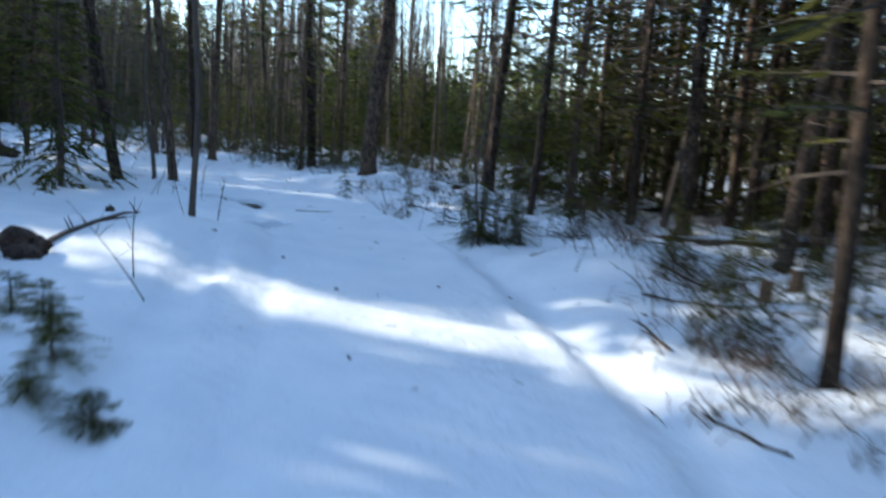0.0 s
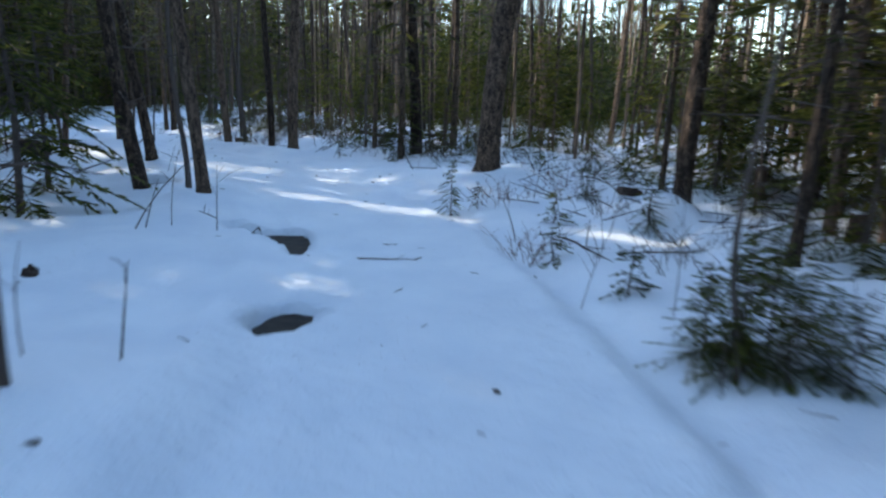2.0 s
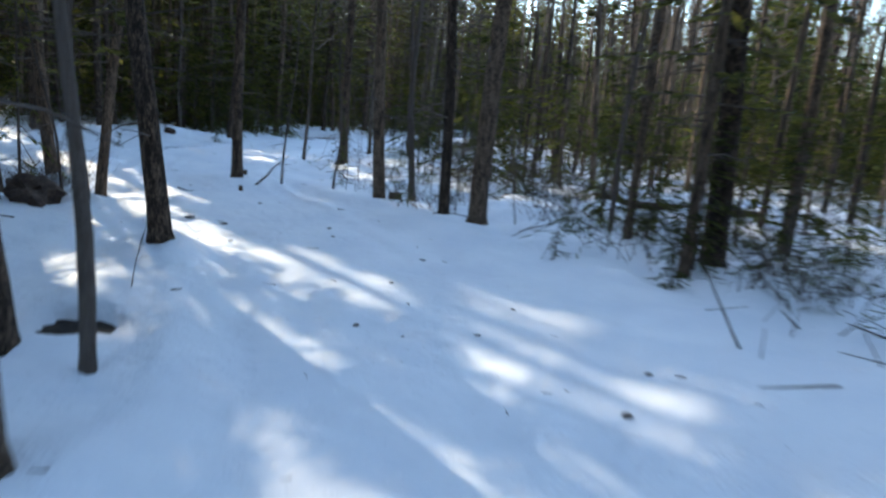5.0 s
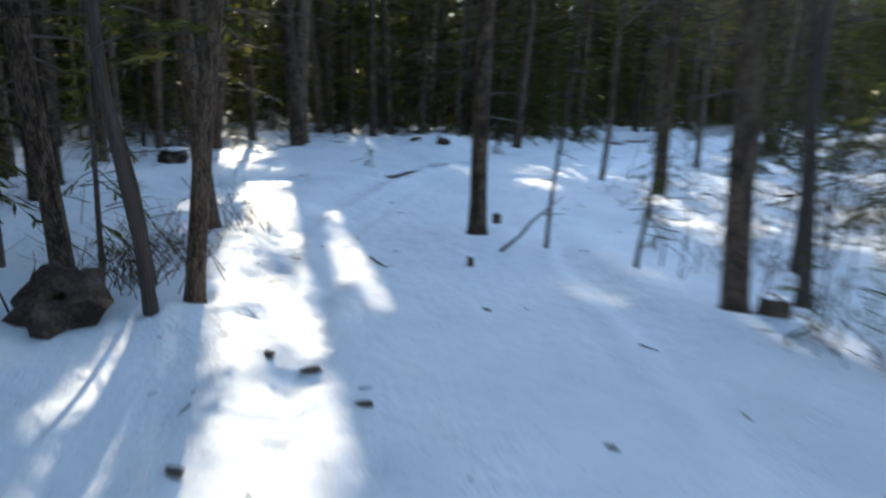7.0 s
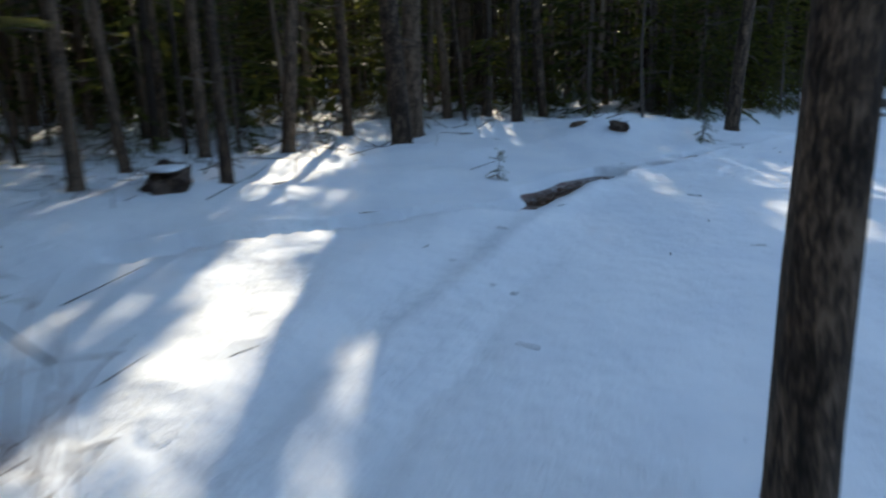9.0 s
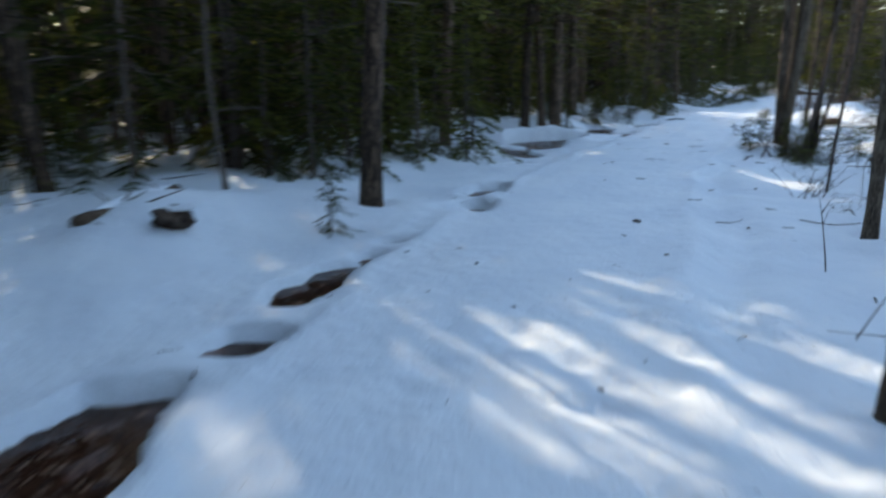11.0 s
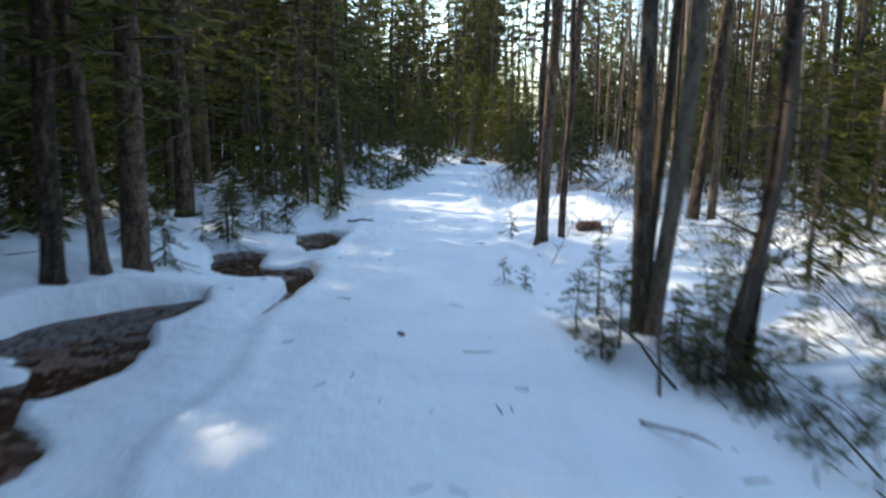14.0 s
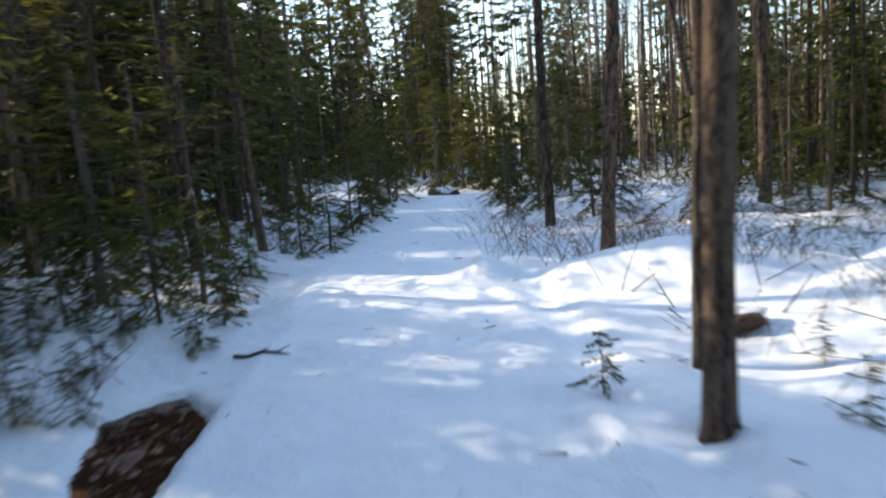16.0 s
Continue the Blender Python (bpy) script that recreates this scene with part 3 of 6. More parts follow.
SUN_STREAM = [(-17.5, 25.7, 0.9, 0.10), (-16.2, 26.45, 0.7, 0.16), (-17.7, 26.95, 0.9, 0.12), (-17.9, 27.95, 0.7, 0.12), (-18.2, 27.5, 0.5, 0.12), (-18.1, 28.5, 1.0, 0.13), (-17.4, 28.85, 0.7, 0.10), (-17.1, 27.45, 0.7, 0.13), (-18.2, 25.95, 0.3, 0.12),
              (-23.45, 34.15, 0.3, 0.05), (-22.1, 33.5, 0.25, 0.04), (-21.7, 34.35, 0.9, 0.06), (-20.2, 33.75, 0.45, 0.15), (-21.15, 33.1, 0.22, 0.06), (-19.6, 37.4, 0.9, 0.25), (-20.4, 39.2, 1.0, 0.3), (-19.4, 42.0, 1.2, 0.35)]
SUN_STRAIGHT = [(-26.5, 44.75, 1.6, 0.3), (-26.4, 44.15, 1.4, 0.34), (-26.2, 43.45, 1.3, 0.28), (-24.5, 44.4, 1.0, 0.35), (-24.4, 43.5, 0.9, 0.35), (-24.0, 42.6, 0.7, 0.2), (-25.55, 41.55, 0.3, 0.10), (-24.85, 41.65, 0.16, 0.15),
                (-23.9, 41.75, 0.35, 0.12), (-27.4, 46.6, 0.9, 0.12), (-28.6, 49.4, 1.0, 0.12), (-29.9, 53.2, 1.6, 0.28), (-22.5, 43.5, 0.7, 0.25), (-22.7, 41.85, 0.5, 0.2), (-21.2, 44.6, 0.9, 0.4)]
# Trunks and boughs that stand in the sun: x, y, height there, half height, half width.
SUN_HIGH = [(5.96, 10.74, 2.6, 1.4, 0.10), (6.36, 14.85, 2.4, 1.2, 0.12), (5.35, 17.11, 2.8, 1.0, 0.12), (6.35, 17.92, 2.4, 1.4, 0.14), (3.02, 17.5, 2.2, 0.8, 0.3), (4.6, 17.9, 3.0, 0.9, 0.5), (2.2, 21.0, 2.4, 0.8, 0.4),
            (-28.6, 43.4, 1.9, 0.8, 0.35), (-29.6, 44.2, 2.2, 1.0, 0.45), (-30.4, 43.6, 3.2, 0.9, 0.4), (-29.2, 42.6, 3.1, 0.7, 0.35), (-30.0, 44.8, 2.8, 0.9, 0.4), (-31.6, 46.4, 3.4, 1.0, 0.5), (-29.2, 46.4, 1.2, 0.6, 0.3), (-30.4, 49.6, 1.6, 0.8, 0.4), (-33.0, 50.0, 3.0, 1.2, 0.5),
            (-23.66, 41.85, 2.4, 1.4, 0.22), (-23.6, 40.45, 2.2, 0.5, 0.05), (-20.1, 37.9, 2.2, 1.2, 0.12), (-21.1, 36.5, 1.6, 0.8, 0.08), (-18.6, 34.8, 1.8, 1.0, 0.2), (-19.3, 37.3, 1.6, 0.6, 0.3),
            (-12.7, 21.1, 2.6, 0.5, 0.25), (-11.15, 20.0, 2.3, 0.5, 0.3), (-10.4, 20.85, 1.6, 0.4, 0.2), (-16.8, 28.1, 1.2, 0.9, 0.08), (-4.5, 27.0, 3.0, 1.0, 0.5), (-7.0, 28.5, 3.0, 1.0, 0.5)]


def in_sunbeam(x, y, tall=12.0):
    """Whether a stem here would stand in one of the wider sunbeams."""
    for sx, sy, a, b in SUN_START + SUN_BEND + SUN_STREAM + SUN_STRAIGHT:
        v = Vector((x - sx, y - sy))
        along = v.dot(flat_way)
        if b > 0.1 and along > 0.4 and (along - a) * rise < tall and abs(v.y * flat_way.x - v.x * flat_way.y) < b * 0.9:
            return True
    return False


def grow(kind, x, y, across, lean_x=0.0, lean_y=0.0, limbs=True, tall=None, label=""):
    """One tree: its root at the ground, trunk, branches and crown as parts."""
    rnd = random.Random(int(x * 531) * 7919 + int(y * 377))
    root = new(NAMES[kind])
    axis_up = Vector((lean_x, lean_y, 1)).normalized()
    turn = Vector((0, 0, 1)).rotation_difference(axis_up).to_matrix().to_4x4()
    root.matrix_basis = Matrix.Translation((x, y, ground_z(x, y) - 0.03)) @ turn @ pose(0, 0, 0, 0, 0, rnd.uniform(0, 360))
    text, category = LABELS[kind]
    tagged(root, label or text, category, "trees along the trail")
    if kind == "pole":
        h = tall or (2.2 + across * 60) * rnd.uniform(0.8, 1.2)
        part("trunk", rnd.choice(POLES), root, Matrix.Diagonal((across, across, h, 1)))
        s = min(1.0, h / 9)
        if limbs:
            part("branchwork", rnd.choice(DEADWOOD), root, Matrix.Diagonal((0.5, 0.5, s, 1)), kind="stuff")
    else:
        h = tall or rnd.uniform(13.5, 17.5) * (0.75 if across < 0.13 else 1)
        part("trunk", rnd.choice(PALE_TRUNKS if kind == "bare" and across < 0.16 else TRUNKS), root, Matrix.Diagonal((across * 0.92, across * 0.92, h, 1)))
        if kind == "bare":
            s = h / 15
            part("crown", rnd.choice(BARE_CROWNS), root, Matrix.Diagonal((s, s, s, 1)), kind="stuff")
        else:
            wood, green = rnd.choice(LOW_CROWNS if kind == "boughed" else CROWNS)
            s, w = h / 15, rnd.uniform(0.8, 1.15) * (0.7 if across < 0.13 else 1)
            m = Matrix.Diagonal((w, w, s, 1))
            if limbs:
                part("branchwork", wood, root, m, kind="stuff")
            part("crown", green, root, m, kind="stuff")
            if limbs and kind == "boughed":
                wood, green = rnd.choice(BOUGHS)
                part("lower_branchwork", wood, root, kind="stuff")
                part("lower_crown", green, root, kind="stuff")
            if limbs:
                part("deadwood", rnd.choice(DEADWOOD), root, Matrix.Diagonal((w, w, s * rnd.uniform(0.8, 1.1), 1)), kind="stuff")
    planted.append((x, y, across))
    return root


def spruce(x, y, high, stock=None, squash=1.0, label="", lean=(0.0, 0.0)):
    """A young spruce of the given height."""
    rnd = random.Random(int(x * 911) * 31 + int(y * 617))
    seedling = high < 0.45 and stock is None
    wood, green = rnd.choice(stock or (SEEDLINGS if seedling else SPRUCES))
    s = high / (0.7 if seedling else 3.4)
    root = new("spruce_seedling" if seedling else "young_spruce")
    up = Vector((lean[0], lean[1], 1)).normalized()
    turn = Vector((0, 0, 1)).rotation_difference(up).to_matrix().to_4x4()
    root.matrix_basis = Matrix.Translation((x, y, ground_z(x, y) - 0.03 * s)) @ turn @ pose(0, 0, 0, 0, 0, rnd.uniform(0, 360))
    tagged(root, label or ("small green spruce seedling poking out of the snow" if seedling else "young dark green spruce with branches down to the snow"),
           "spruce", "young spruces")
    m = Matrix.Diagonal((s * squash, s * squash, s, 1))
    part("stem", wood, root, m)
    part("needles", green, root, m, kind="stuff")
    return root


# ---- trees along the trail ----
grow("conifer", -5.88, 18.62, 0.24, -0.150, -0.079)
grow("conifer", -7.40, 20.23, 0.20, -0.094, -0.050)
grow("conifer", -4.18, 18.16, 0.19, -0.070, -0.037)
grow("conifer", -8.13, 24.48, 0.15, -0.007, -0.004)
grow("conifer", -5.65, 25.08, 0.12, -0.000, -0.000)
grow("conifer", -4.71, 25.34, 0.30, -0.006, -0.003)
grow("bare", -4.43, 26.71, 0.18, 0.016, 0.008)
grow("conifer", -1.40, 21.50, 0.40, 0.008, 0.004)
grow("pole", -1.38, 27.71, 0.10, 0.015, 0.008)
grow("boughed", 1.78, 19.96, 0.25, 0.029, 0.015)
grow("conifer", 1.28, 21.70, 0.10, 0.012, 0.006)
grow("pole", 0.16, 12.55, 0.07, 0.013, 0.004)
grow("boughed", 5.35, 17.11, 0.24, 0.023, 0.007)
grow("boughed", 6.35, 17.92, 0.19, 0.015, 0.004)
grow("boughed", 6.36, 14.85, 0.21, 0.025, 0.007)
grow("boughed", 5.92, 10.74, 0.13, -0.02, 0.0)
grow("boughed", 4.56, 17.75, 0.11, 0.024, 0.007)
grow("pole", 5.14, 18.43, 0.11, 0.037, 0.010)
grow("bare", 5.82, 20.49, 0.11, 0.025, 0.007)
grow("boughed", 3.02, 17.50, 0.13, 0.052, 0.015)
grow("pole", 2.75, 14.95, 0.045, 0.025, 0.012, tall=3.0)
grow("conifer", -9.27, 24.28, 0.19, -0.049, -0.058)
grow("pole", -9.41, 25.06, 0.11, -0.008, -0.010)
grow("conifer", -7.96, 24.30, 0.16, -0.011, -0.013)
grow("conifer", -7.41, 24.36, 0.25, -0.000, -0.000)
grow("pole", -6.17, 25.53, 0.07, 0.015, 0.017)
grow("boughed", -4.53, 24.27, 0.13, 0.018, 0.021)
grow("pole", -5.16, 18.86, 0.09, 0.011, 0.012, limbs=False)
grow("conifer", -22.67, 23.59, 0.35, -0.006, -0.011)
grow("conifer", -14.40, 27.54, 0.20, 0.000, 0.000)
grow("pole", -9.91, 25.48, 0.08, -0.000, -0.000)
grow("boughed", -11.45, 19.95, 0.18, -0.012, -0.066)
grow("pole", -10.23, 20.59, 0.09, -0.007, -0.039)
grow("boughed", -10.52, 20.85, 0.14, 0.015, 0.08)
grow("boughed", -13.05, 21.08, 0.20, -0.020, -0.110)
grow("pole", -11.05, 20.59, 0.04, -0.026, -0.142)
grow("conifer", -21.44, 23.29, 0.34, -0.005, -0.028)
grow("conifer", -22.99, 22.49, 0.20, 0.000, 0.000)
grow("conifer", -12.14, 23.61, 0.19, -0.002, -0.011)
grow("pole", -11.44, 24.02, 0.04, 0.009, 0.052)
grow("pole", -10.41, 24.30, 0.04, 0.002, 0.012)
grow("conifer", -15.74, 28.51, 0.15, -0.003, -0.016)
grow("bare", -16.80, 28.09, 0.10, 0.029, 0.062)
grow("conifer", -24.39, 24.75, 0.09, -0.046, -0.077)
grow("conifer", -24.56, 26.34, 0.21, -0.050, -0.083)
grow("conifer", -21.91, 28.86, 0.24, 0.012, 0.020)
grow("pole", -23.26, 27.86, 0.06, -0.017, -0.016)
grow("boughed", -26.76, 35.84, 0.21, 0.014, 0.008)
grow("boughed", -26.64, 36.24, 0.17, -0.044, -0.025)
grow("boughed", -26.72, 36.75, 0.29, 0.009, 0.005)
grow("boughed", -25.87, 32.95, 0.24, 0.023, 0.013)
grow("conifer", -21.08, 36.55, 0.10, 0.059, 0.033)
grow("bare", -22.61, 50.55, 0.24, 0.019, 0.011)
grow("pole", -18.61, 34.76, 0.07, 0.026, 0.015)
grow("pole", -19.41, 33.40, 0.04, 0.035, 0.020)
grow("pole", -19.68, 35.30, 0.04, -0.000, -0.000)
grow("bare", -23.58, 40.43, 0.17, 0.011, 0.005)
forked = grow("bare", -23.665, 41.86, 0.12, -0.012, -0.004, label="pale leafless tree with a forked limb")
limb = ([], [])
tube(*limb, [forked.matrix_basis.inverted() @ (Vector((-23.685, 41.853, 1.7)) + Vector((-0.936, -0.35, 0)) * out + Vector((0, 0, up))) for out, up in ((0, 0), (0.06, 0.3), (0.13, 0.7), (0.22, 1.2), (0.26, 1.9), (0.34, 2.7))],
     [0.026, 0.024, 0.021, 0.018, 0.014, 0.008], 7)
part("limb", data("limb", *limb, PALE, True), forked, None, "pale side limb forking upwards")
grow("bare", -21.84, 36.98, 0.15, -0.020, -0.009)
grow("bare", -21.74, 36.97, 0.145, 0.085, 0.037)
grow("bare", -21.83, 37.08, 0.10, 0.020, 0.009)
grow("pole", -21.20, 36.95, 0.06, 0.107, 0.045)
grow("pole", -21.16, 36.48, 0.08, 0.090, 0.038)
grow("boughed", -29.28, 40.15, 0.31, 0.017, 0.007)
grow("bare", -21.94, 43.48, 0.20, 0.086, 0.032)
grow("bare", -21.68, 43.71, 0.14, 0.039, 0.014)
grow("conifer", -26.36, 50.28, 0.21, 0.005, 0.002)
grow("conifer", -24.81, 46.27, 0.22, 0.045, 0.017)
grow("boughed", -31.04, 47.71, 0.18, -0.055, -0.020)
grow("boughed", -38.56, 52.22, 0.40, -0.012, -0.004)

# ---- young spruces ----
for x, y, h in ((-4.79, 15.99, 3.6), (-6.03, 17.22, 3.0), (5.41, 11.02, 0.95), (5.09, 13.6, 0.8), (6.39, 11.93, 0.7), (7.23, 13.61, 1.1), (6.49, 16.47, 0.8), (7.88, 15.83, 1.6), (3.97, 20.36, 2.4),
                (5.54, 19.88, 2.8), (1.99, 22.28, 2.2), (0.34, 26.96, 3.6), (1.94, 25.75, 4.2), (-2.77, 28.59, 3.0), (-4.7, 28.2, 2.4), (-1.37, 24.06, 0.8)):
    spruce(x, y, h)
for x, y, h in ((-0.47, 24.46, 1.2), (0.49, 23.13, 0.8), (0.92, 21.51, 0.7), (-0.8, 18.84, 0.72), (-0.58, 19.17, 0.35), (-4.5, 24.4, 1.6),
                (-3.8, 24.9, 1.5), (-4.33, 23.62, 0.8), (-6.48, 25.0, 0.5), (-5.62, 23.6, 0.32), (-7.95, 26.11, 0.5), (-5.41, 25.07, 1.2), (-6.07, 26.48, 1.8)):
    spruce(x, y, h)
for x, y, h in ((-11.26, 25.14, 1.1), (-9.92, 25.79, 1.3), (-12.73, 26.16, 1.6), (-8.68, 26.45, 1.4), (-11.42, 20.22, 3.0), (-11.77, 19.49, 3.4)):
    spruce(x, y, h, stock=THIN_SPRUCES, squash=0.6, label="spindly young spruce with few thin green branches")
for x, y, h in ((-21.28, 28.03, 0.62), (-18.62, 24.18, 0.36), (-24.3, 29.5, 3.3), (-24.9, 32.0, 1.9), (-24.2, 31.0, 0.6), (-25.2, 30.21, 3.6), (-25.35, 30.88, 4.0), (-24.7, 28.66, 3.6), (-29.19, 43.77, 3.0),
                (-27.66, 39.32, 0.8), (-29.03, 42.16, 2.3), (-28.16, 41.89, 1.7), (-27.41, 38.44, 0.5), (-26.81, 37.21, 0.8), (-30.86, 49.01, 0.9), (-30.05, 49.04, 0.55), (-28.7, 41.39, 1.3)):
    spruce(x, y, h)
for x, y, h in ((-27.83, 42.35, 1.0), (-27.51, 40.36, 0.55), (-30.27, 47.27, 0.8), (-30.78, 44.73, 3.2), (-31.57, 46.45, 3.6), (-30.1, 43.11, 3.4), (-32.45, 49.37, 3.6), (-33.34, 52.29, 3.4), (-34.42, 55.18, 3.2),
                (-29.62, 38.18, 4.0), (-28.75, 35.27, 4.2), (-27.98, 33.12, 3.8), (-30.84, 40.63, 4.2), (-22.1, 38.4, 0.6), (-23.34, 38.2, 0.28)):
    spruce(x, y, h)
for x, y, h in ((-23.08, 38.1, 0.26), (-22.89, 40.82, 0.35), (-24.21, 41.11, 0.42), (-22.95, 41.83, 0.3), (-21.02, 35.95, 0.4), (-20.46, 35.78, 0.46), (-20.56, 38.97, 2.3), (-19.27, 37.22, 2.0), (-19.17, 40.53, 3.2),
                (-17.98, 36.8, 3.2), (-19.85, 43.47, 2.6), (-25.19, 49.94, 2.6), (-23.66, 49.37, 3.0), (-21.91, 48.64, 3.3), (-20.12, 47.7, 3.2), (-27.07, 52.7, 3.0), (-18.64, 46.13, 3.0)):
    spruce(x, y, h)
for x, y, h in ((-28.45, 56.15, 2.8), (-28.54, 59.2, 3.2), (-34.0, 58.82, 2.6), (-35.96, 62.08, 3.6), (-32.38, 65.22, 3.6), (-29.81, 65.13, 3.6), (-18.13, 33.84, 2.2), (-16.61, 31.49, 2.4), (-16.46, 33.71, 3.0)):
    spruce(x, y, h)
for x, y, h in ((-24.8, 28.6, 3.5), (-24.9, 27.4, 3.8), (-25.2, 25.4, 4.0), (-26.4, 26.6, 4.2), (-25.6, 31.6, 3.4), (-26.2, 23.4, 4.0), (-26.0, 29.4, 4.2)):
    spruce(x, y, h, squash=1.2)
for x, y, a in ((8.2, 14.2, 0.22), (8.6, 17.4, 0.2), (7.6, 20.4, 0.18), (9.2, 11.4, 0.22), (7.4, 22.8, 0.2), (4.4, 22.4, 0.18), (10.6, 13.4, 0.2), (9.8, 19.8, 0.2)):
    grow("boughed", x, y, a)
for x, y, h in ((0.6, 18.6, 0.4), (1.0, 17.2, 0.35), (1.9, 16.3, 0.4), (2.9, 16.6, 0.5), (1.6, 18.8, 0.6), (0.5, 20.4, 0.5), (-21.5, 36.6, 0.5), (-21.9, 36.5, 0.6), (-22.2, 37.2, 0.6), (-21.3, 37.3, 0.6), (-20.7, 37.0, 0.5), (-20.3, 36.4, 0.45), (-22.28, 36.8, 0.5), (-22.0, 36.35, 0.34), (-21.1, 36.2, 0.4)):
    spruce(x, y, h, squash=1.5, label="low dark spruce bough sprawling on the snow")
for x, y, h in ((-31.2, 62.2, 3.4), (-32.4, 63.4, 4.0), (-30.2, 61.0, 3.0), (-29.6, 63.0, 4.2), (-33.8, 64.6, 4.4), (-31.4, 65.4, 4.6), (-35.6, 65.8, 4.4), (-28.4, 61.6, 3.8)):
    spruce(x, y, h, squash=1.25)

for x, y, h in ((-29.6, 36.6, 4.6), (-30.8, 38.4, 5.0), (-31.6, 42.6, 5.2), (-32.8, 46.2, 5.4), (-33.6, 48.6, 5.2), (-34.8, 52.0, 5.6), (-35.8, 54.6, 5.4), (-37.0, 58.0, 5.6), (-28.6, 34.0, 4.4), (-27.6, 31.4, 4.4),
                (-29.8, 33.0, 5.0), (-31.8, 36.0, 5.2), (-33.4, 41.0, 5.6), (-33.0, 67.0, 5.0), (-35.8, 68.0, 6.0), (-37.6, 66.4, 5.4)):
    spruce(x, y, h, squash=1.2, label="tall dense young spruce with dark drooping boughs")

rnd = random.Random(19)
for x, y in ((-27.4, 38.9), (-28.0, 39.6), (-28.6, 40.4), (-27.9, 40.9), (-28.9, 39.2), (-28.2, 41.5), (-28.4, 38.3), (-27.7, 37.6), (-29.2, 41.2), (-28.9, 42.6), (-28.3, 43.0), (-28.9, 44.0), (-27.6, 41.7), (-29.4, 45.0), (-29.8, 46.4)):
    spruce(x, y, rnd.uniform(0.5, 0.95), squash=rnd.uniform(1.2, 1.7), label="low spruce bough sprawling over snow beside the stream")
for x, y, a in ((-31.0, 41.6, 0.2), (-30.6, 45.4, 0.18), (-32.6, 44.4, 0.22), (-32.2, 48.2, 0.2), (-33.6, 50.6, 0.22), (-34.2, 53.4, 0.2), (-35.6, 56.6, 0.22), (-31.8, 39.4, 0.2), (-35.4, 49.0, 0.24), (-36.6, 53.0, 0.22), (-34.2, 46.0, 0.2), (-30.2, 36.2, 0.2)):
    grow("boughed", x, y, a)
grow("bare", -18.15, 31.35, 0.13, 0.01, 0.0)

for x, y, h in ((2.78, 15.05, 0.7), (3.05, 15.25, 0.55), (2.55, 15.2, 0.5), (2.95, 14.95, 0.45), (2.7, 15.35, 0.6), (5.2, 11.3, 0.5), (5.6, 10.9, 0.6), (5.4, 12.0, 0.5), (5.0, 13.0, 0.5), (5.6, 12.9, 0.7), (5.2, 13.9, 0.6), (4.7, 14.2, 0.5), (6.0, 11.5, 0.5), (6.1, 12.4, 0.5)):
    spruce(x, y, h, squash=1.1, label="small dark drooping spruce among brush in snow")
for x, y, h in ((1.9, 8.9, 0.20), (1.65, 9.15, 0.20), (2.1, 8.55, 0.17), (2.45, 8.55, 0.20), (1.3, 9.45, 0.24), (1.0, 9.5, 0.26), (1.4, 8.9, 0.24), (1.7, 8.5, 0.22)):
    spruce(x, y, h, stock=SPRUCES, squash=3.2, label="low spruce bough sprawling over the snow beside the trail")
for x, y, a in ((6.9, 15.8, 0.18), (6.2, 18.9, 0.2), (5.2, 20.2, 0.16), (7.2, 17.2, 0.2), (3.9, 19.4, 0.14)):
    grow("boughed", x, y, a)

for x, y, h in ((2.75, 15.05, 0.8), (3.0, 14.95, 0.6), (2.55, 15.15, 0.6), (2.9, 15.3, 0.7), (3.2, 15.1, 0.55), (2.68, 14.9, 0.45), (3.3, 14.95, 0.5), (3.1, 15.5, 0.6)):
    spruce(x, y, h, stock=SPRUCES, squash=1.35, label="dark bushy little spruce round a thin pole")
for x, y, h in ((-6.6, 26.0, 1.6), (-5.0, 26.6, 2.0), (-8.9, 26.9, 1.8), (-7.8, 28.2, 2.4), (-3.6, 26.2, 1.6), (-10.2, 27.8, 2.2), (-20.2, 40.0, 1.2), (-19.6, 39.0, 1.6), (-21.3, 41.6, 0.8), (-20.8, 45.8, 2.0)):
    spruce(x, y, h, label="young dark green spruce in brush away from the trail")

for x, y, w in ((10.2, 16.2, 0.2), (11.4, 18.0, 0.2), (9.4, 21.8, 0.18), (8.4, 24.0, 0.2), (11.8, 14.6, 0.2), (12.6, 20.0, 0.22), (6.6, 24.6, 0.18), (10.4, 23.4, 0.2), (12.4, 16.6, 0.2), (7.2, 26.4, 0.2)):
    grow("boughed", x, y, w)

# spruces that close in on the far end of the trail
for x, y, h in ((-29.6, 47.6, 1.6), (-30.2, 49.6, 1.9), (-30.9, 51.4, 2.2), (-31.5, 53.2, 2.4), (-32.2, 55.2, 2.6), (-32.7, 57.0, 2.6), (-33.4, 59.2, 3.0), (-29.2, 46.0, 1.3), (-28.3, 54.6, 2.4), (-28.9, 56.8, 2.8), (-29.6, 58.8, 3.0), (-27.6, 51.8, 1.8), (-26.6, 54.0, 3.2), (-27.2, 57.2, 3.6), (-25.6, 50.6, 2.4), (-31.6, 61.0, 3.4), (-30.6, 60.2, 3.2), (-32.8, 61.6, 3.6)):
    spruce(x, y, h, squash=1.15, label="dark young spruce crowding the edge of the trail")

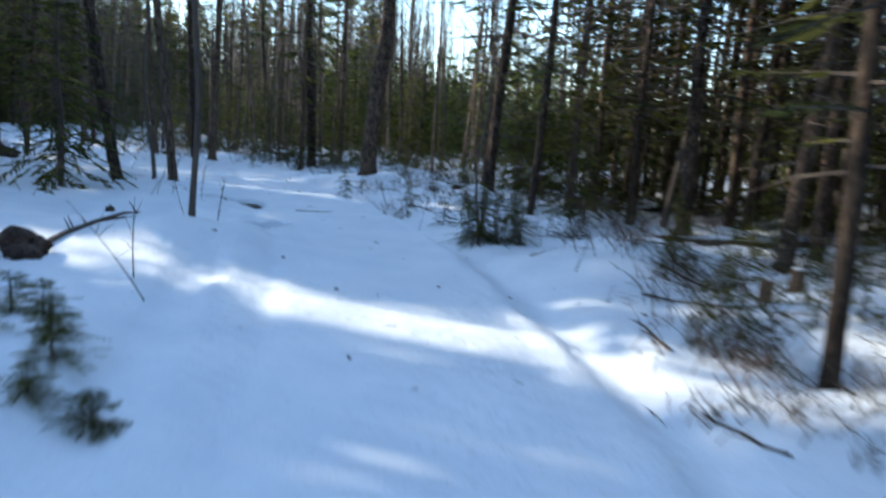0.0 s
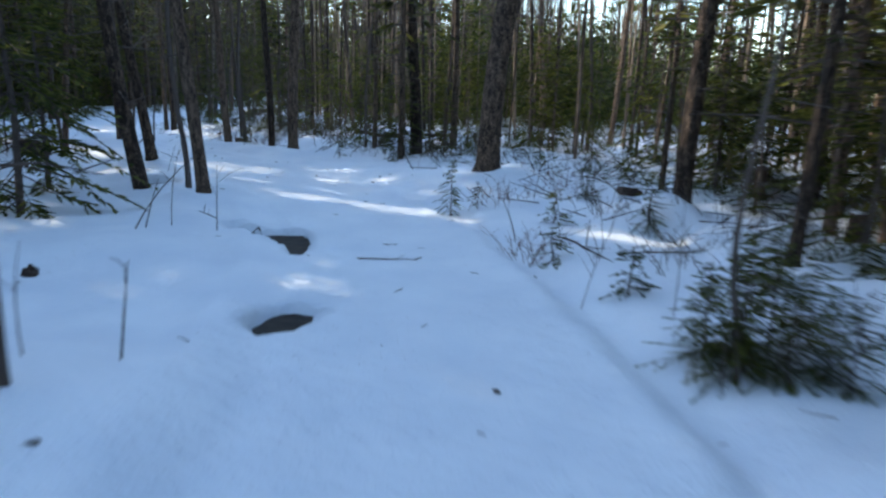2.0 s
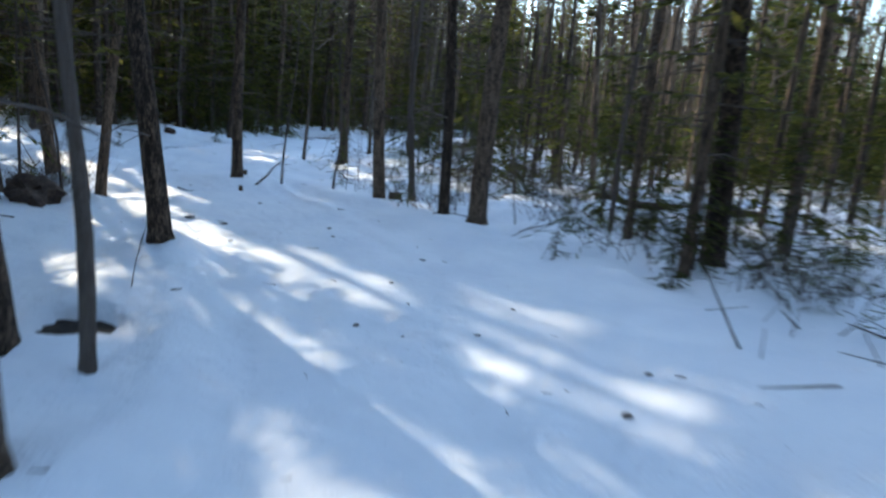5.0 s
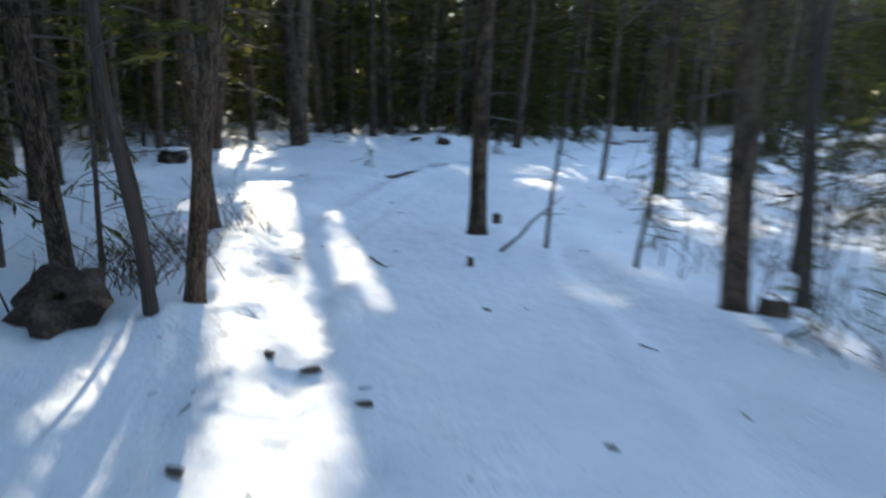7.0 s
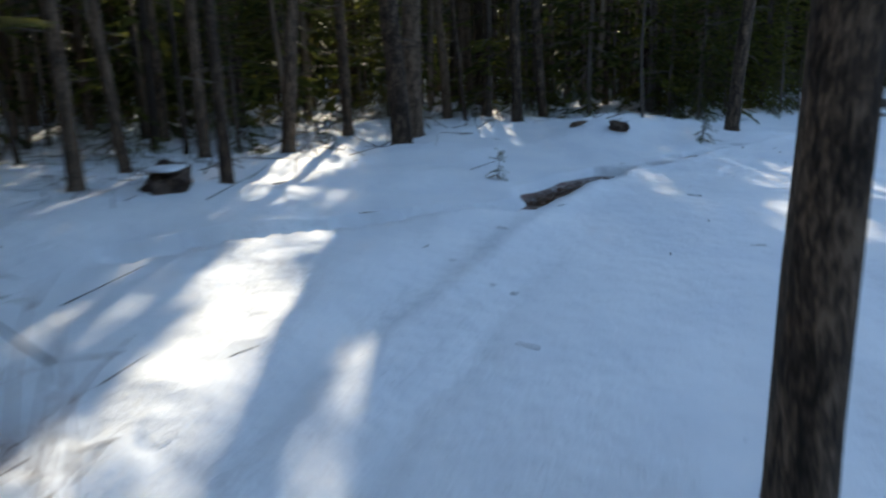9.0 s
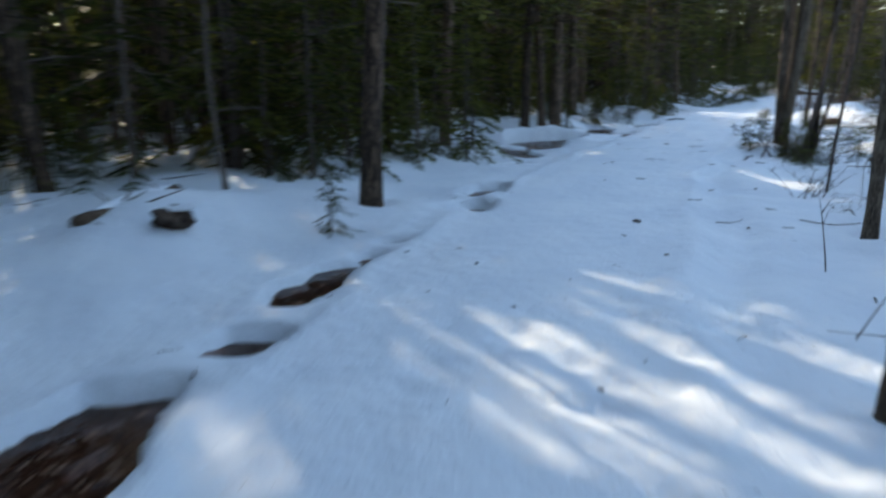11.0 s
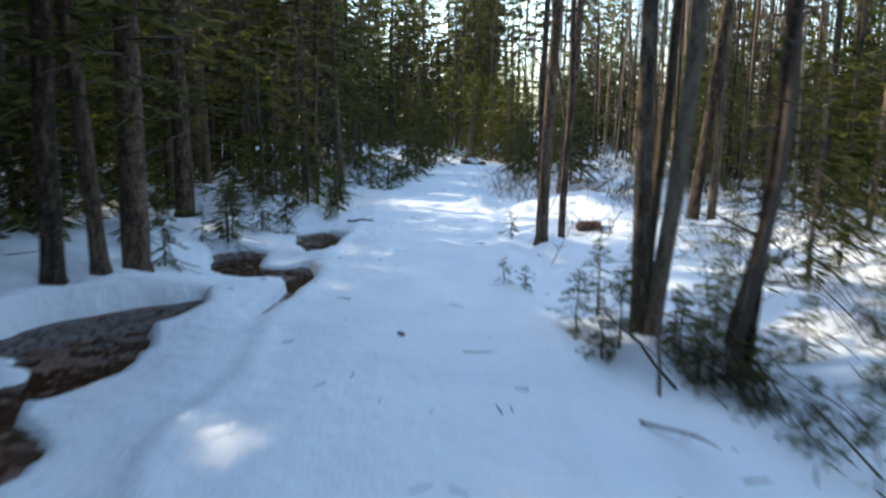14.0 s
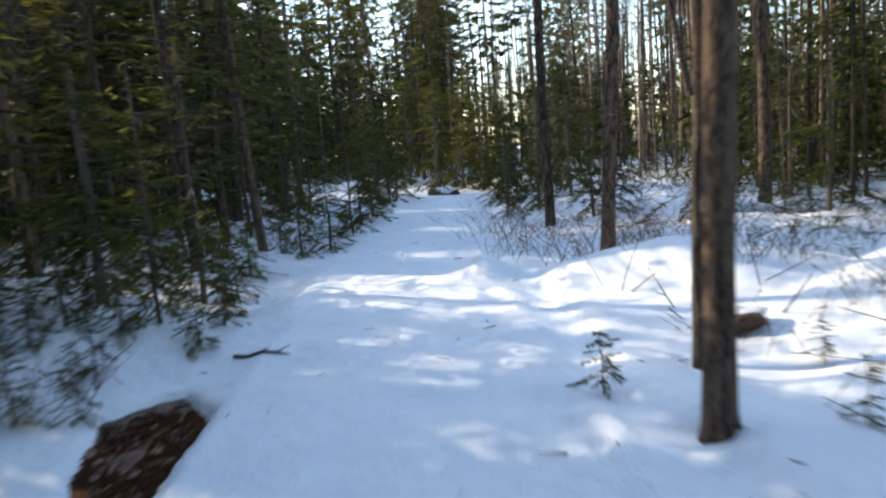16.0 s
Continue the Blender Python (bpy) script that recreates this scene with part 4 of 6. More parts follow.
for x, y, h in ((7.5, 18.5, 4.6), (6.8, 20.5, 4.4), (9.0, 18.2, 5.2), (5.8, 22.0, 4.4), (7.8, 22.5, 5.0)):
    spruce(x, y, h, squash=1.3, label="tall dense young spruce with dark drooping boughs")
for x, y, h in ((-23.8, 29.2, 1.5), (-24.1, 29.9, 1.9), (-24.3, 31.2, 2.2), (-24.2, 28.8, 2.4), (-24.6, 32.4, 2.4), (-25.4, 33.2, 2.0)):
    spruce(x, y, h, squash=1.0, label="young dark green spruce with branches down to the snow")
for x, y, h in ((-21.35, 36.35, 0.45), (-21.2, 36.75, 0.6), (-20.95, 36.2, 0.5), (-20.75, 35.6, 0.4), (-21.55, 36.75, 0.4)):
    spruce(x, y, h, stock=SPRUCES, squash=1.8, label="low dark spruce bough sprawling on the snow")

for x, y, w in ((3.4, 19.8, 0.15), (4.4, 21.4, 0.18), (3.6, 23.6, 0.18), (5.0, 24.6, 0.2), (4.6, 18.6, 0.14)):
    grow("boughed", x, y, w)
for x, y, h in ((2.6, 20.4, 1.8), (3.6, 18.2, 2.2), (3.3, 21.6, 3.4), (4.2, 20.0, 3.2), (2.0, 21.8, 1.6), (4.6, 22.8, 4.2), (3.6, 24.8, 4.2), (1.8, 24.0, 1.8), (2.6, 22.8, 2.2), (3.9, 17.2, 1.6)):
    spruce(x, y, h, squash=1.25, label="tall dense young spruce with dark drooping boughs")

for x, y, w in ((3.9, 27.5, 0.2), (4.6, 29.5, 0.22), (3.3, 28.8, 0.2), (5.4, 31.0, 0.2), (4.4, 26.2, 0.18)):
    grow("boughed", x, y, w)

for x, y in ((-28.59, 40.96), (-29.55, 42.37), (-32.65, 44.21), (-27.77, 40.1), (-30.63, 44.11), (-33.47, 45.61), (-31.09, 45.37), (-30.23, 42.35)):
    spruce(x, y, 0.6, stock=SPRUCES, squash=1.5, label="low spruce bough sprawling over snow beside the stream")

# ---- forest behind ----
# Where young spruces stand thick: x, y, radius, share.
THICKETS = [(9.5, 16, 5, 0.5), (-27, 28, 4.5, 1.0), (8.27, 20.01, 6, 0.7), (9.46, 12.78, 5, 0.4), (-4.21, 26.9, 3.5, 0.7), (-8.0, 30.5, 4, 0.7), (-0.62, 26.01, 4, 0.45), (2.64, 24.31, 4, 0.75), (-28.53, 29.49, 5.5, 0.95), (-30.75, 36.36, 5, 1.0), (-33.03, 44.16, 5, 1.0), (-35.33, 51.96, 6, 0.9),
            (-24.91, 22.88, 4, 0.6), (-18.94, 45.47, 5, 0.35), (-17.01, 39.63, 4, 0.35), (-22.06, 52.09, 5, 0.5), (-25.35, 59.73, 5, 0.35), (-37.63, 59.76, 5, 0.9), (-36.5, 70.35, 5, 0.6), (-7.91, 13.88, 5, 0.45), (-25.13, 33.18, 2, 0.2)]


def lite_crown(seed, low, high, wide, count, twigs, twig, width):
    """A crown for woods far behind: points and faces."""
    rnd = random.Random(seed)
    verts, faces = [], []
    for k in range(count):
        s = (k + rnd.random()) / count
        z, a = low + (high - low) * s, k * 2.4 + rnd.uniform(-0.4, 0.4)
        n = (wide * (1 - s) ** 0.7 * min(1, 0.5 + s * 3) + 0.15) * rnd.uniform(0.55, 1.2)
        way = Vector((math.cos(a), math.sin(a), rnd.uniform(-0.45, 0.0) + 0.35 * s)).normalized()
        for t in range(twigs):
            p = Vector((0, 0, z)) + way * n * (0.15 + 0.8 * (t + rnd.random()) / twigs)
            d = (way * rnd.uniform(0.3, 1) + Vector((rnd.uniform(-1, 1), rnd.uniform(-1, 1), rnd.uniform(-0.6, 0.2)))).normalized()
            side = d.cross(Vector((rnd.uniform(-1, 1), rnd.uniform(-1, 1), 1.2))).normalized() * width * rnd.uniform(0.6, 1.3)
            m, e = p + d * twig * 0.4, p + d * twig * rnd.uniform(0.7, 1.3)
            f = len(verts)
            verts.extend((p, m + side, e, m - side))
            faces.append((f, f + 1, f + 2, f + 3))
    return np.array([tuple(v) for v in verts]), np.array(faces)


def lite_trunk():
    verts, faces = [], []
    tube(verts, faces, [Vector((0, 0, h - 0.02)) for h in (0, 0.03, 0.3, 0.65, 1)], [0.65, 0.5, 0.4, 0.25, 0.05], 6)
    return np.array([tuple(v) for v in verts]), np.array([f for f in faces if len(f) == 4])


def joined(name, pieces, material, label, category):
    """Many far trees in one object: pieces are points, faces and the matrix of each."""
    points, quads, n = [], [], 0
    for v, f, m in pieces:
        m = np.array(m)
        points.append(v @ m[:3, :3].T + m[:3, 3])
        quads.append(f + n)
        n += len(v)
    points, quads = np.concatenate(points), np.concatenate(quads)
    me = bpy.data.meshes.new(name)
    me.vertices.add(len(points))
    me.vertices.foreach_set("co", points.ravel())
    me.loops.add(quads.size)
    me.loops.foreach_set("vertex_index", quads.ravel())
    me.polygons.add(len(quads))
    me.polygons.foreach_set("loop_start", np.arange(0, quads.size, 4))
    me.update(calc_edges=True)
    me.materials.append(material)
    tagged(new(name, me), label, category, kind="stuff")


# Spots to keep in shade: scatter() adds made-up conifers up-sun of each.
SHADED = [(-0.8, 17.6), (-2.2, 19.6), (-0.2, 18.8), (0.8, 17.0), (-11.5, 19.8), (-13.0, 20.3), (-10.8, 19.2), (1.5, 18.5), (2.5, 17.5), (0.5, 19.5), (-5.0, 27.0), (-7.0, 26.5), (-3.0, 25.5), (-9.0, 27.0), (-6.0, 29.0), (-10.5, 25.5), (-12.0, 25.0), (-8.0, 25.2), (-15.2, 26.4), (-18.4, 30.2), (1.5, 21.0), (0.0, 23.0), (2.5, 19.0), (3.5, 20.5), (-16.9, 27.0), (-16.3, 26.8), (-29.8, 52.8), (4.0, 15.5), (4.6, 16.6), (3.2, 17.2), (5.0, 14.4), (2.6, 16.4), (-17.4, 26.0), (-18.2, 26.6), (6.0, 18.0), (3.4, 13.0),
          (1.0, 12.6), (2.2, 13.4), (0.6, 14.2), (2.4, 14.8), (1.0, 15.6), (-0.6, 16.6), (3.6, 12.2), (-3.8, 22.6), (-2.6, 22.0), (-6.0, 22.8), (-7.6, 22.7), (-9.4, 22.7),
          (-8.2, 23.6), (-10.8, 22.6), (-12.0, 22.7), (-13.2, 22.8), (-9.6, 22.4), (-12.4, 23.4), (-13.8, 23.6), (-14.6, 24.6), (-15.8, 25.2), (-17.0, 25.4), (-16.2, 26.2), (-19.0, 28.9),
          (-20.4, 30.2), (-21.4, 32.0), (-22.2, 33.6), (-22.8, 35.4), (-23.4, 37.0), (-24.4, 39.2), (-25.2, 41.0), (3.6, 7.6), (2.6, 8.8), (5.2, 7.6), (-20.6, 25.0), (-20.8, 27.8),
          (-27.6, 47.6), (-28.6, 50.0), (3.2, 9.3), (4.6, 8.6), (-18.6, 28.6), (-20.6, 31.4), (-21.2, 31.0), (-21.8, 33.0), (-22.6, 34.4), (-20.2, 32.0), (-21.0, 33.4), (-19.6, 30.8), (-22.0, 35.2), (-23.4, 33.0), (-24.0, 35.0)]


def scatter():
    rnd = random.Random(11)
    cells = {}
    for x, y, _ in planted:
        cells.setdefault((int(x // 2), int(y // 2)), []).append((x, y))

    def free(x, y, gap):
        cx, cy = int(x // 2), int(y // 2)
        return all(math.hypot(x - a, y - b) > gap for i in (-1, 0, 1) for j in (-1, 0, 1) for a, b in cells.get((cx + i, cy + j), ()))

    tall = [lite_crown(200 + s, 5.0, 15, 2.0, 52, 7, 0.75, 0.13) for s in range(3)]
    low = [lite_crown(210 + s, 1.6, 14, 2.2, 74, 7, 0.7, 0.11) for s in range(3)]
    small = [lite_crown(220 + s, 0.2, 3.6, 1.0, 32, 5, 0.38, 0.052) for s in range(3)]
    sticks = [lite_crown(230 + s, 2.0, 14, 1.6, 30, 5, 1.0, 0.012) for s in range(2)]
    post = lite_trunk()
    # conifers added up-sun, crowns out of view, to keep the sun off the trail
    for tx, ty in SHADED:
        for _ in range(3):
            along, jog = rnd.uniform(10, 27), rnd.uniform(-0.7, 0.7)
            x, y = tx + flat_way.x * along - flat_way.y * jog, ty + flat_way.y * along + flat_way.x * jog
            d = float(trail_distance(np.array([x]), np.array([y]))[0][0])
            if d > 4.5 and free(x, y, 0.8) and not in_sunbeam(x, y):
                grow("conifer", x, y, rnd.choice((0.15, 0.18, 0.22)), rnd.gauss(0, 0.02), rnd.gauss(0, 0.02), limbs=d < 9)
                cells.setdefault((int(x // 2), int(y // 2)), []).append((x, y))
    trunks, pale, crowns, bushes, twigs = [], [], [], [], []
    n = 6600
    xs = np.array([rnd.uniform(-85, 50) for _ in range(n)])
    ys = np.array([rnd.uniform(-30, 115) for _ in range(n)])
    ds, sides = trail_distance(xs, ys)
    zs = height(xs, ys)
    near = {"conifer": 0, "boughed": 0, "bare": 0, "young": 0}
    order = np.argsort(ds)
    for k in order.tolist():
        x, y, d, z = float(xs[k]), float(ys[k]), float(ds[k]), float(zs[k])
        pick, chance = rnd.random(), rnd.random()
        if d < 5.0 or d > 58:
            continue
        west, open_side = (sides[k] > 0 and (y > 23 or (x < -17 and y > 12))) or (y > 58 and x < -31), y > 27 and x > -34 and sides[k] < 0
        keep = 0.12 if d < 8.5 else 0.9 if d < 30 else 0.6
        ahead = -8 < x < 8 and y > 20
        if ahead and d > 14:
            keep *= 0.65
        if open_side or ahead:
            keep *= 0.8 if open_side else 0.45
        # slots of open sky: along the first stretch of the trail and along the last
        if y > 28 and abs(x * 0.964 + y * 0.266 - 5.6) < 2.4 and pick < 0.85:
            continue
        if y > 50 and abs((x + 23.6) * 0.966 + (y - 37.0) * 0.26) < 2.6 and pick < 0.9:
            continue
        northwest = x < -32 and 46 < y < 88
        if northwest:
            keep = 1.0
        across = rnd.choice((0.12, 0.15, 0.18, 0.2, 0.22, 0.26, 0.3))
        lean = (rnd.gauss(0, 0.025), rnd.gauss(0, 0.025))
        if open_side:
            across, lean = across * rnd.choice((0.5, 0.6, 0.8)), (lean[0] * 1.8, lean[1] * 1.8)
        thick = max([s for tx, ty, tr, s in THICKETS if math.hypot(x - tx, y - ty) < tr], default=0.85 if west and 6.5 < d < 40 else 0.12 if d < 20 else 0.25 if open_side else 0.15 if -8 < x < 12 and y > 20 else 0.6)
        if x < -32 and 46 < y < 88:
            thick = 0.5
        if chance < thick * 0.75:
            high = rnd.choice((1.4, 2.2, 3.0, 3.8, 4.6)) * (1.0 if d < 12 else 1.5 if d < 18 else 2.0)
            if -8 < x < 6 and 20 < y < 34:
                high = min(high, 2.4)
            if free(x, y, 0.7) and d > 5.5 and high > 0.5:
                cells.setdefault((int(x // 2), int(y // 2)), []).append((x, y))
                if near["young"] < 110:
                    near["young"] += 1
                    spruce(x, y, high, squash=rnd.uniform(0.85, 1.25), stock=SPRUCES if d < 8 else THIN_SPRUCES)
                else:
                    s = high / 3.6
                    m = Matrix.Translation((x, y, z)) @ pose(0, 0, 0, 0, 0, rnd.uniform(0, 360)) @ Matrix.Diagonal((s, s, s, 1))
                    bushes.append((*rnd.choice(small), m))
            continue
        if chance > keep or not free(x, y, 0.8) or in_sunbeam(x, y):
            continue
        cells.setdefault((int(x // 2), int(y // 2)), []).append((x, y))
        kind = "conifer" if pick < 0.62 else "boughed" if pick < 0.80 else "bare"
        if west:
            kind = "boughed" if pick < 0.65 else "conifer"
        elif open_side or ahead:
            kind = "conifer" if pick < 0.18 and d < 20 else "boughed" if pick < 0.22 and d < 20 else "bare"
        if near[kind] < (200 if kind == "conifer" else 110):
            near[kind] += 1
            grow(kind, x, y, across, *lean, limbs=d < 14)
            continue
        h = rnd.uniform(13.5, 17.5)
        up = Vector((0, 0, 1)).rotation_difference(Vector((*lean, 1)).normalized()).to_matrix().to_4x4()
        m = Matrix.Translation((x, y, z)) @ up @ pose(0, 0, 0, 0, 0, rnd.uniform(0, 360))
        (pale if kind == "bare" else trunks).append((*post, m @ Matrix.Diagonal((across, across, h, 1))))
        s = Matrix.Diagonal((1, 1, h / 15, 1))
        if kind == "bare":
            twigs.append((*rnd.choice(sticks), m @ s))
        else:
            crowns.append((*rnd.choice(low if kind == "boughed" else tall), m @ s))
    # young spruces that fill the ground deep in the forest
    xs, ys = np.array([rnd.uniform(-34, 26) for _ in range(1500)]), np.array([rnd.uniform(12, 100) for _ in range(1500)])
    ds, sides = trail_distance(xs, ys)
    zs = height(xs, ys)
    for x, y, d, side, z in zip(xs.tolist(), ys.tolist(), ds.tolist(), sides.tolist(), zs.tolist()):
        if side < 0 and 15 < d < 42 and free(x, y, 0.6):
            s = rnd.uniform(2.0, 3.6 if -9 < x < 9 else 6.0) / 3.6
            bushes.append((*rnd.choice(small), Matrix.Translation((x, y, z)) @ pose(0, 0, 0, 0, 0, rnd.uniform(0, 360)) @ Matrix.Diagonal((1.2 * s, 1.2 * s, s, 1))))
    fine = [lite_crown(240 + s, 0.1, 3.6, 0.95, 58, 8, 0.30, 0.030) for s in range(3)]
    xs, ys = np.array([rnd.uniform(-34, -4) for _ in range(520)]), np.array([rnd.uniform(26, 62) for _ in range(520)])
    ds, sides = trail_distance(xs, ys)
    zs = height(xs, ys)
    for x, y, d, side, z in zip(xs.tolist(), ys.tolist(), ds.tolist(), sides.tolist(), zs.tolist()):
        if side < 0 and 7.5 < d < 24 and free(x, y, 0.6) and y > 34:
            s = rnd.uniform(1.4, 5.5) / 3.6
            bushes.append((*rnd.choice(fine), Matrix.Translation((x, y, z)) @ pose(0, 0, 0, 0, 0, rnd.uniform(0, 360)) @ Matrix.Diagonal((1.1 * s, 1.1 * s, s, 1))))
    xs, ys = np.array([rnd.uniform(-75, -14) for _ in range(1200)]), np.array([rnd.uniform(0, 75) for _ in range(1200)])
    ds, sides = trail_distance(xs, ys)
    zs = height(xs, ys)
    for x, y, d, side, z in zip(xs.tolist(), ys.tolist(), ds.tolist(), sides.tolist(), zs.tolist()):
        if side > 0 and 9 < d < 45 and free(x, y, 0.6):
            s = rnd.uniform(3.5, 9.0) / 3.6
            bushes.append((*rnd.choice(small), Matrix.Translation((x, y, z)) @ pose(0, 0, 0, 0, 0, rnd.uniform(0, 360)) @ Matrix.Diagonal((s, s, s, 1))))
    # slender stems between the trees
    slim = []
    for _ in range(3):
        verts, faces = [], []
        tube(verts, faces, [Vector((0, 0, h - 0.01)) for h in (0, 0.4, 1)], [0.5, 0.36, 0.1], 5)
        slim.append((np.array([tuple(v) for v in verts]), np.array([f for f in faces if len(f) == 4])))
    thin, spray = [], []
    m = 6500
    xs, ys = np.array([rnd.uniform(-62, 34) for _ in range(m)]), np.array([rnd.uniform(-8, 90) for _ in range(m)])
    ds, sides = trail_distance(xs, ys)
    zs = height(xs, ys)
    for x, y, d, side, z in zip(xs.tolist(), ys.tolist(), ds.tolist(), sides.tolist(), zs.tolist()):
        if d < 6.5 or d > 38 or not free(x, y, 0.4) or in_sunbeam(x, y, 9.0) or (side > 0 and y > 23 and d > 14) or (-8 < x < 8 and y > 20 and (d > 24 or rnd.random() < 0.7)) or (y > 27 and x > -34 and side < 0 and d > 12 and rnd.random() < 0.2):
            continue
        across, h = rnd.choice((0.05, 0.06, 0.08, 0.09, 0.11, 0.14)), rnd.uniform(6, 13)
        up = Vector((0, 0, 1)).rotation_difference(Vector((rnd.gauss(0, 0.035), rnd.gauss(0, 0.035), 1)).normalized()).to_matrix().to_4x4()
        m4 = Matrix.Translation((x, y, z)) @ up
        thin.append((*rnd.choice(slim), m4 @ Matrix.Diagonal((across, across, h, 1))))
        if rnd.random() < 0.25:
            spray.append((*rnd.choice(sticks), m4 @ pose(0, 0, 0, 0, 0, rnd.uniform(0, 360)) @ Matrix.Diagonal((0.6, 0.6, h / 15, 1))))
    joined("slender_stems", thin, STEM, "many slender bare stems between the trees", "forest")
    joined("dead_twigs", spray, TWIG, "bare dead twigs on slender stems in the forest", "forest")
    joined("distant_trunks", trunks, BARK, "grey-brown conifer trunks deep in the forest", "forest")
    joined("distant_pale_trunks", pale, PALE, "pale leafless trunks deep in the forest", "forest")
    joined("distant_crowns", crowns, NEEDLE, "dark green conifer crowns deep in the forest", "forest")
    joined("distant_young_spruces", bushes, YOUNG, "young green spruces deep in the forest", "forest")
    joined("distant_twigs", twigs, TWIG, "leafless twigs of broadleaved trees deep in the forest", "forest")


def litter():
    """Fallen twigs and low brush that cover the forest floor off the trail."""
    rng = np.random.default_rng(21)
    n = 34000
    x, y = rng.uniform(-40, 14, n), rng.uniform(2, 66, n)
    d, side = trail_distance(x, y)
    keep = (d > 1.9) & (d < 24) & (rng.random(n) < np.clip((d - 1.7) / np.where(side < 0, 2.5, 5), 0.05, 1)) & (vnoise(x / 2.2, y / 2.2, 31) > -0.25)
    # the stream's own banks and the inside of the bend stay clean
    keep &= ~((x < -15) & (side > 0) & (d < 4.5)) | (rng.random(n) < 0.12)
    keep &= (side < 0) | (rng.random(n) < 0.6)
    small = (d < 1.9) & (rng.random(n) < 0.12)
    keep |= small
    keep &= ~((y < 19) & (side > 0) & (d < 6)) | (rng.random(n) < 0.10)
    x, y, small = x[keep], y[keep], small[keep]
    z, n = height(x, y), int(keep.sum())
    turn, tilt = rng.uniform(0, 6.28, n), np.abs(rng.normal(0, 0.35, n))
    tilt[rng.random(n) < 0.25] += 0.8
    long, thick = rng.uniform(0.12, 0.65, n), rng.uniform(0.003, 0.011, n)
    tilt[small], long[small], thick[small] = 0.03, long[small] * 0.22, thick[small] * 0.5 + 0.002
    way = np.stack([np.cos(turn) * np.cos(tilt), np.sin(turn) * np.cos(tilt), np.sin(tilt)], -1)
    across = np.stack([-np.sin(turn), np.cos(turn), 0 * turn], -1)
    up = np.cross(way, across)
    foot = np.stack([x, y, z], -1)
    ring = [across, -0.5 * across + 0.87 * up, -0.5 * across - 0.87 * up]
    points = np.stack([foot + thick[:, None] * r for r in ring] + [foot + way * long[:, None] + 0.4 * thick[:, None] * r for r in ring], 1)
    first = np.arange(n)[:, None, None] * 6
    quads = first + np.array([[0, 1, 4, 3], [1, 2, 5, 4], [2, 0, 3, 5]])[None]
    joined("forest_litter", [(points.reshape(-1, 3), quads.reshape(-1, 4), np.eye(4))], LITTER, "scattered fallen twigs and dead stalks on the snow", "twigs")
    # low brush: fans of thin twigs with a few needles
    fans = [lite_crown(300 + s, 0.02, 0.26, 0.36, 12, 7, 0.17, 0.006) for s in range(4)]
    rnd = random.Random(8)
    m = 5200
    x, y = rng.uniform(-40, 14, m), rng.uniform(2, 66, m)
    d, side = trail_distance(x, y)
    z = height(x, y)
    dark, green = [], []
    for px, py, pz, pd, ps in zip(x.tolist(), y.tolist(), z.tolist(), d.tolist(), side.tolist()):
        if pd < (3.2 if ps > 0 or 17 < py < 24 else 2.1) or pd > 22 or rnd.random() > ((pd - 2.4) / 6 if ps > 0 else (pd - 1.8) / 4) or (px < -15 and ps > 0 and pd < 5) or (py < 19 and ps > 0 and pd < 6.5):
            continue
        s = rnd.uniform(0.5, 1.5)
        mat = Matrix.Translation((px, py, pz)) @ pose(0, 0, 0, 0, 0, rnd.uniform(0, 360)) @ Matrix.Diagonal((s, s, s * rnd.uniform(0.6, 1.5), 1))
        (dark if rnd.random() < 0.6 else green).append((*rnd.choice(fans), mat))
    joined("low_brush", dark, LITTER, "low bare brush sticking out of the snow", "brush")
    joined("low_greenery", green, YOUNG, "low sprigs of evergreen sticking out of the snow", "brush")


scatter()
litter()


# ---- stones, wood and stems ----
def lump_data(name, seed, material, rough=0.22, flat=0.75):
    """A rounded, uneven block about one unit across."""
    bm = bmesh.new()
    bmesh.ops.create_icosphere(bm, subdivisions=3, radius=0.5)
    for v in bm.verts:
        n = noise.noise(v.co * 2.1 + Vector((seed * 7.3, 0, 0))) + 0.5 * noise.noise(v.co * 5.3 + Vector((0, seed * 3.1, 0)))
        v.co *= 1 + rough * n
        v.co.z *= flat
    me = bpy.data.meshes.new(name)
    bm.to_mesh(me)
    bm.free()
    me.materials.append(material)
    me.polygons.foreach_set("use_smooth", [True] * len(me.polygons))
    return me


STONES = [lump_data("stone", s, ROCK, 0.8, 0.8) for s in range(3)]
for me in STONES:
    me.polygons.foreach_set("use_smooth", [False] * len(me.polygons))
CAPS = [lump_data("snow_cap", 10 + s, SNOW, 0.25, 0.42) for s in range(3)]


def boulder(x, y, wide, deep, high, capped=True, turn=0.0, label="dark brown boulder half buried in snow"):
    rnd = random.Random(int(x * 100 + y * 37))
    root = tagged(new("boulder"), label, "rock")
    z = ground_z(x, y)
    root.matrix_basis = pose(x, y, z, 0, 0, turn)
    part("stone", rnd.choice(STONES), root, Matrix.Translation((0, 0, high * 0.3)) @ Matrix.Diagonal((wide, deep, high * 1.3, 1)))
    if capped:
        part("snow_cap", rnd.choice(CAPS), root, Matrix.Translation((0.02, 0.03, high * 0.70)) @ Matrix.Diagonal((wide * 0.86, deep * 0.9, high * 0.6, 1)), "rounded cap of snow")


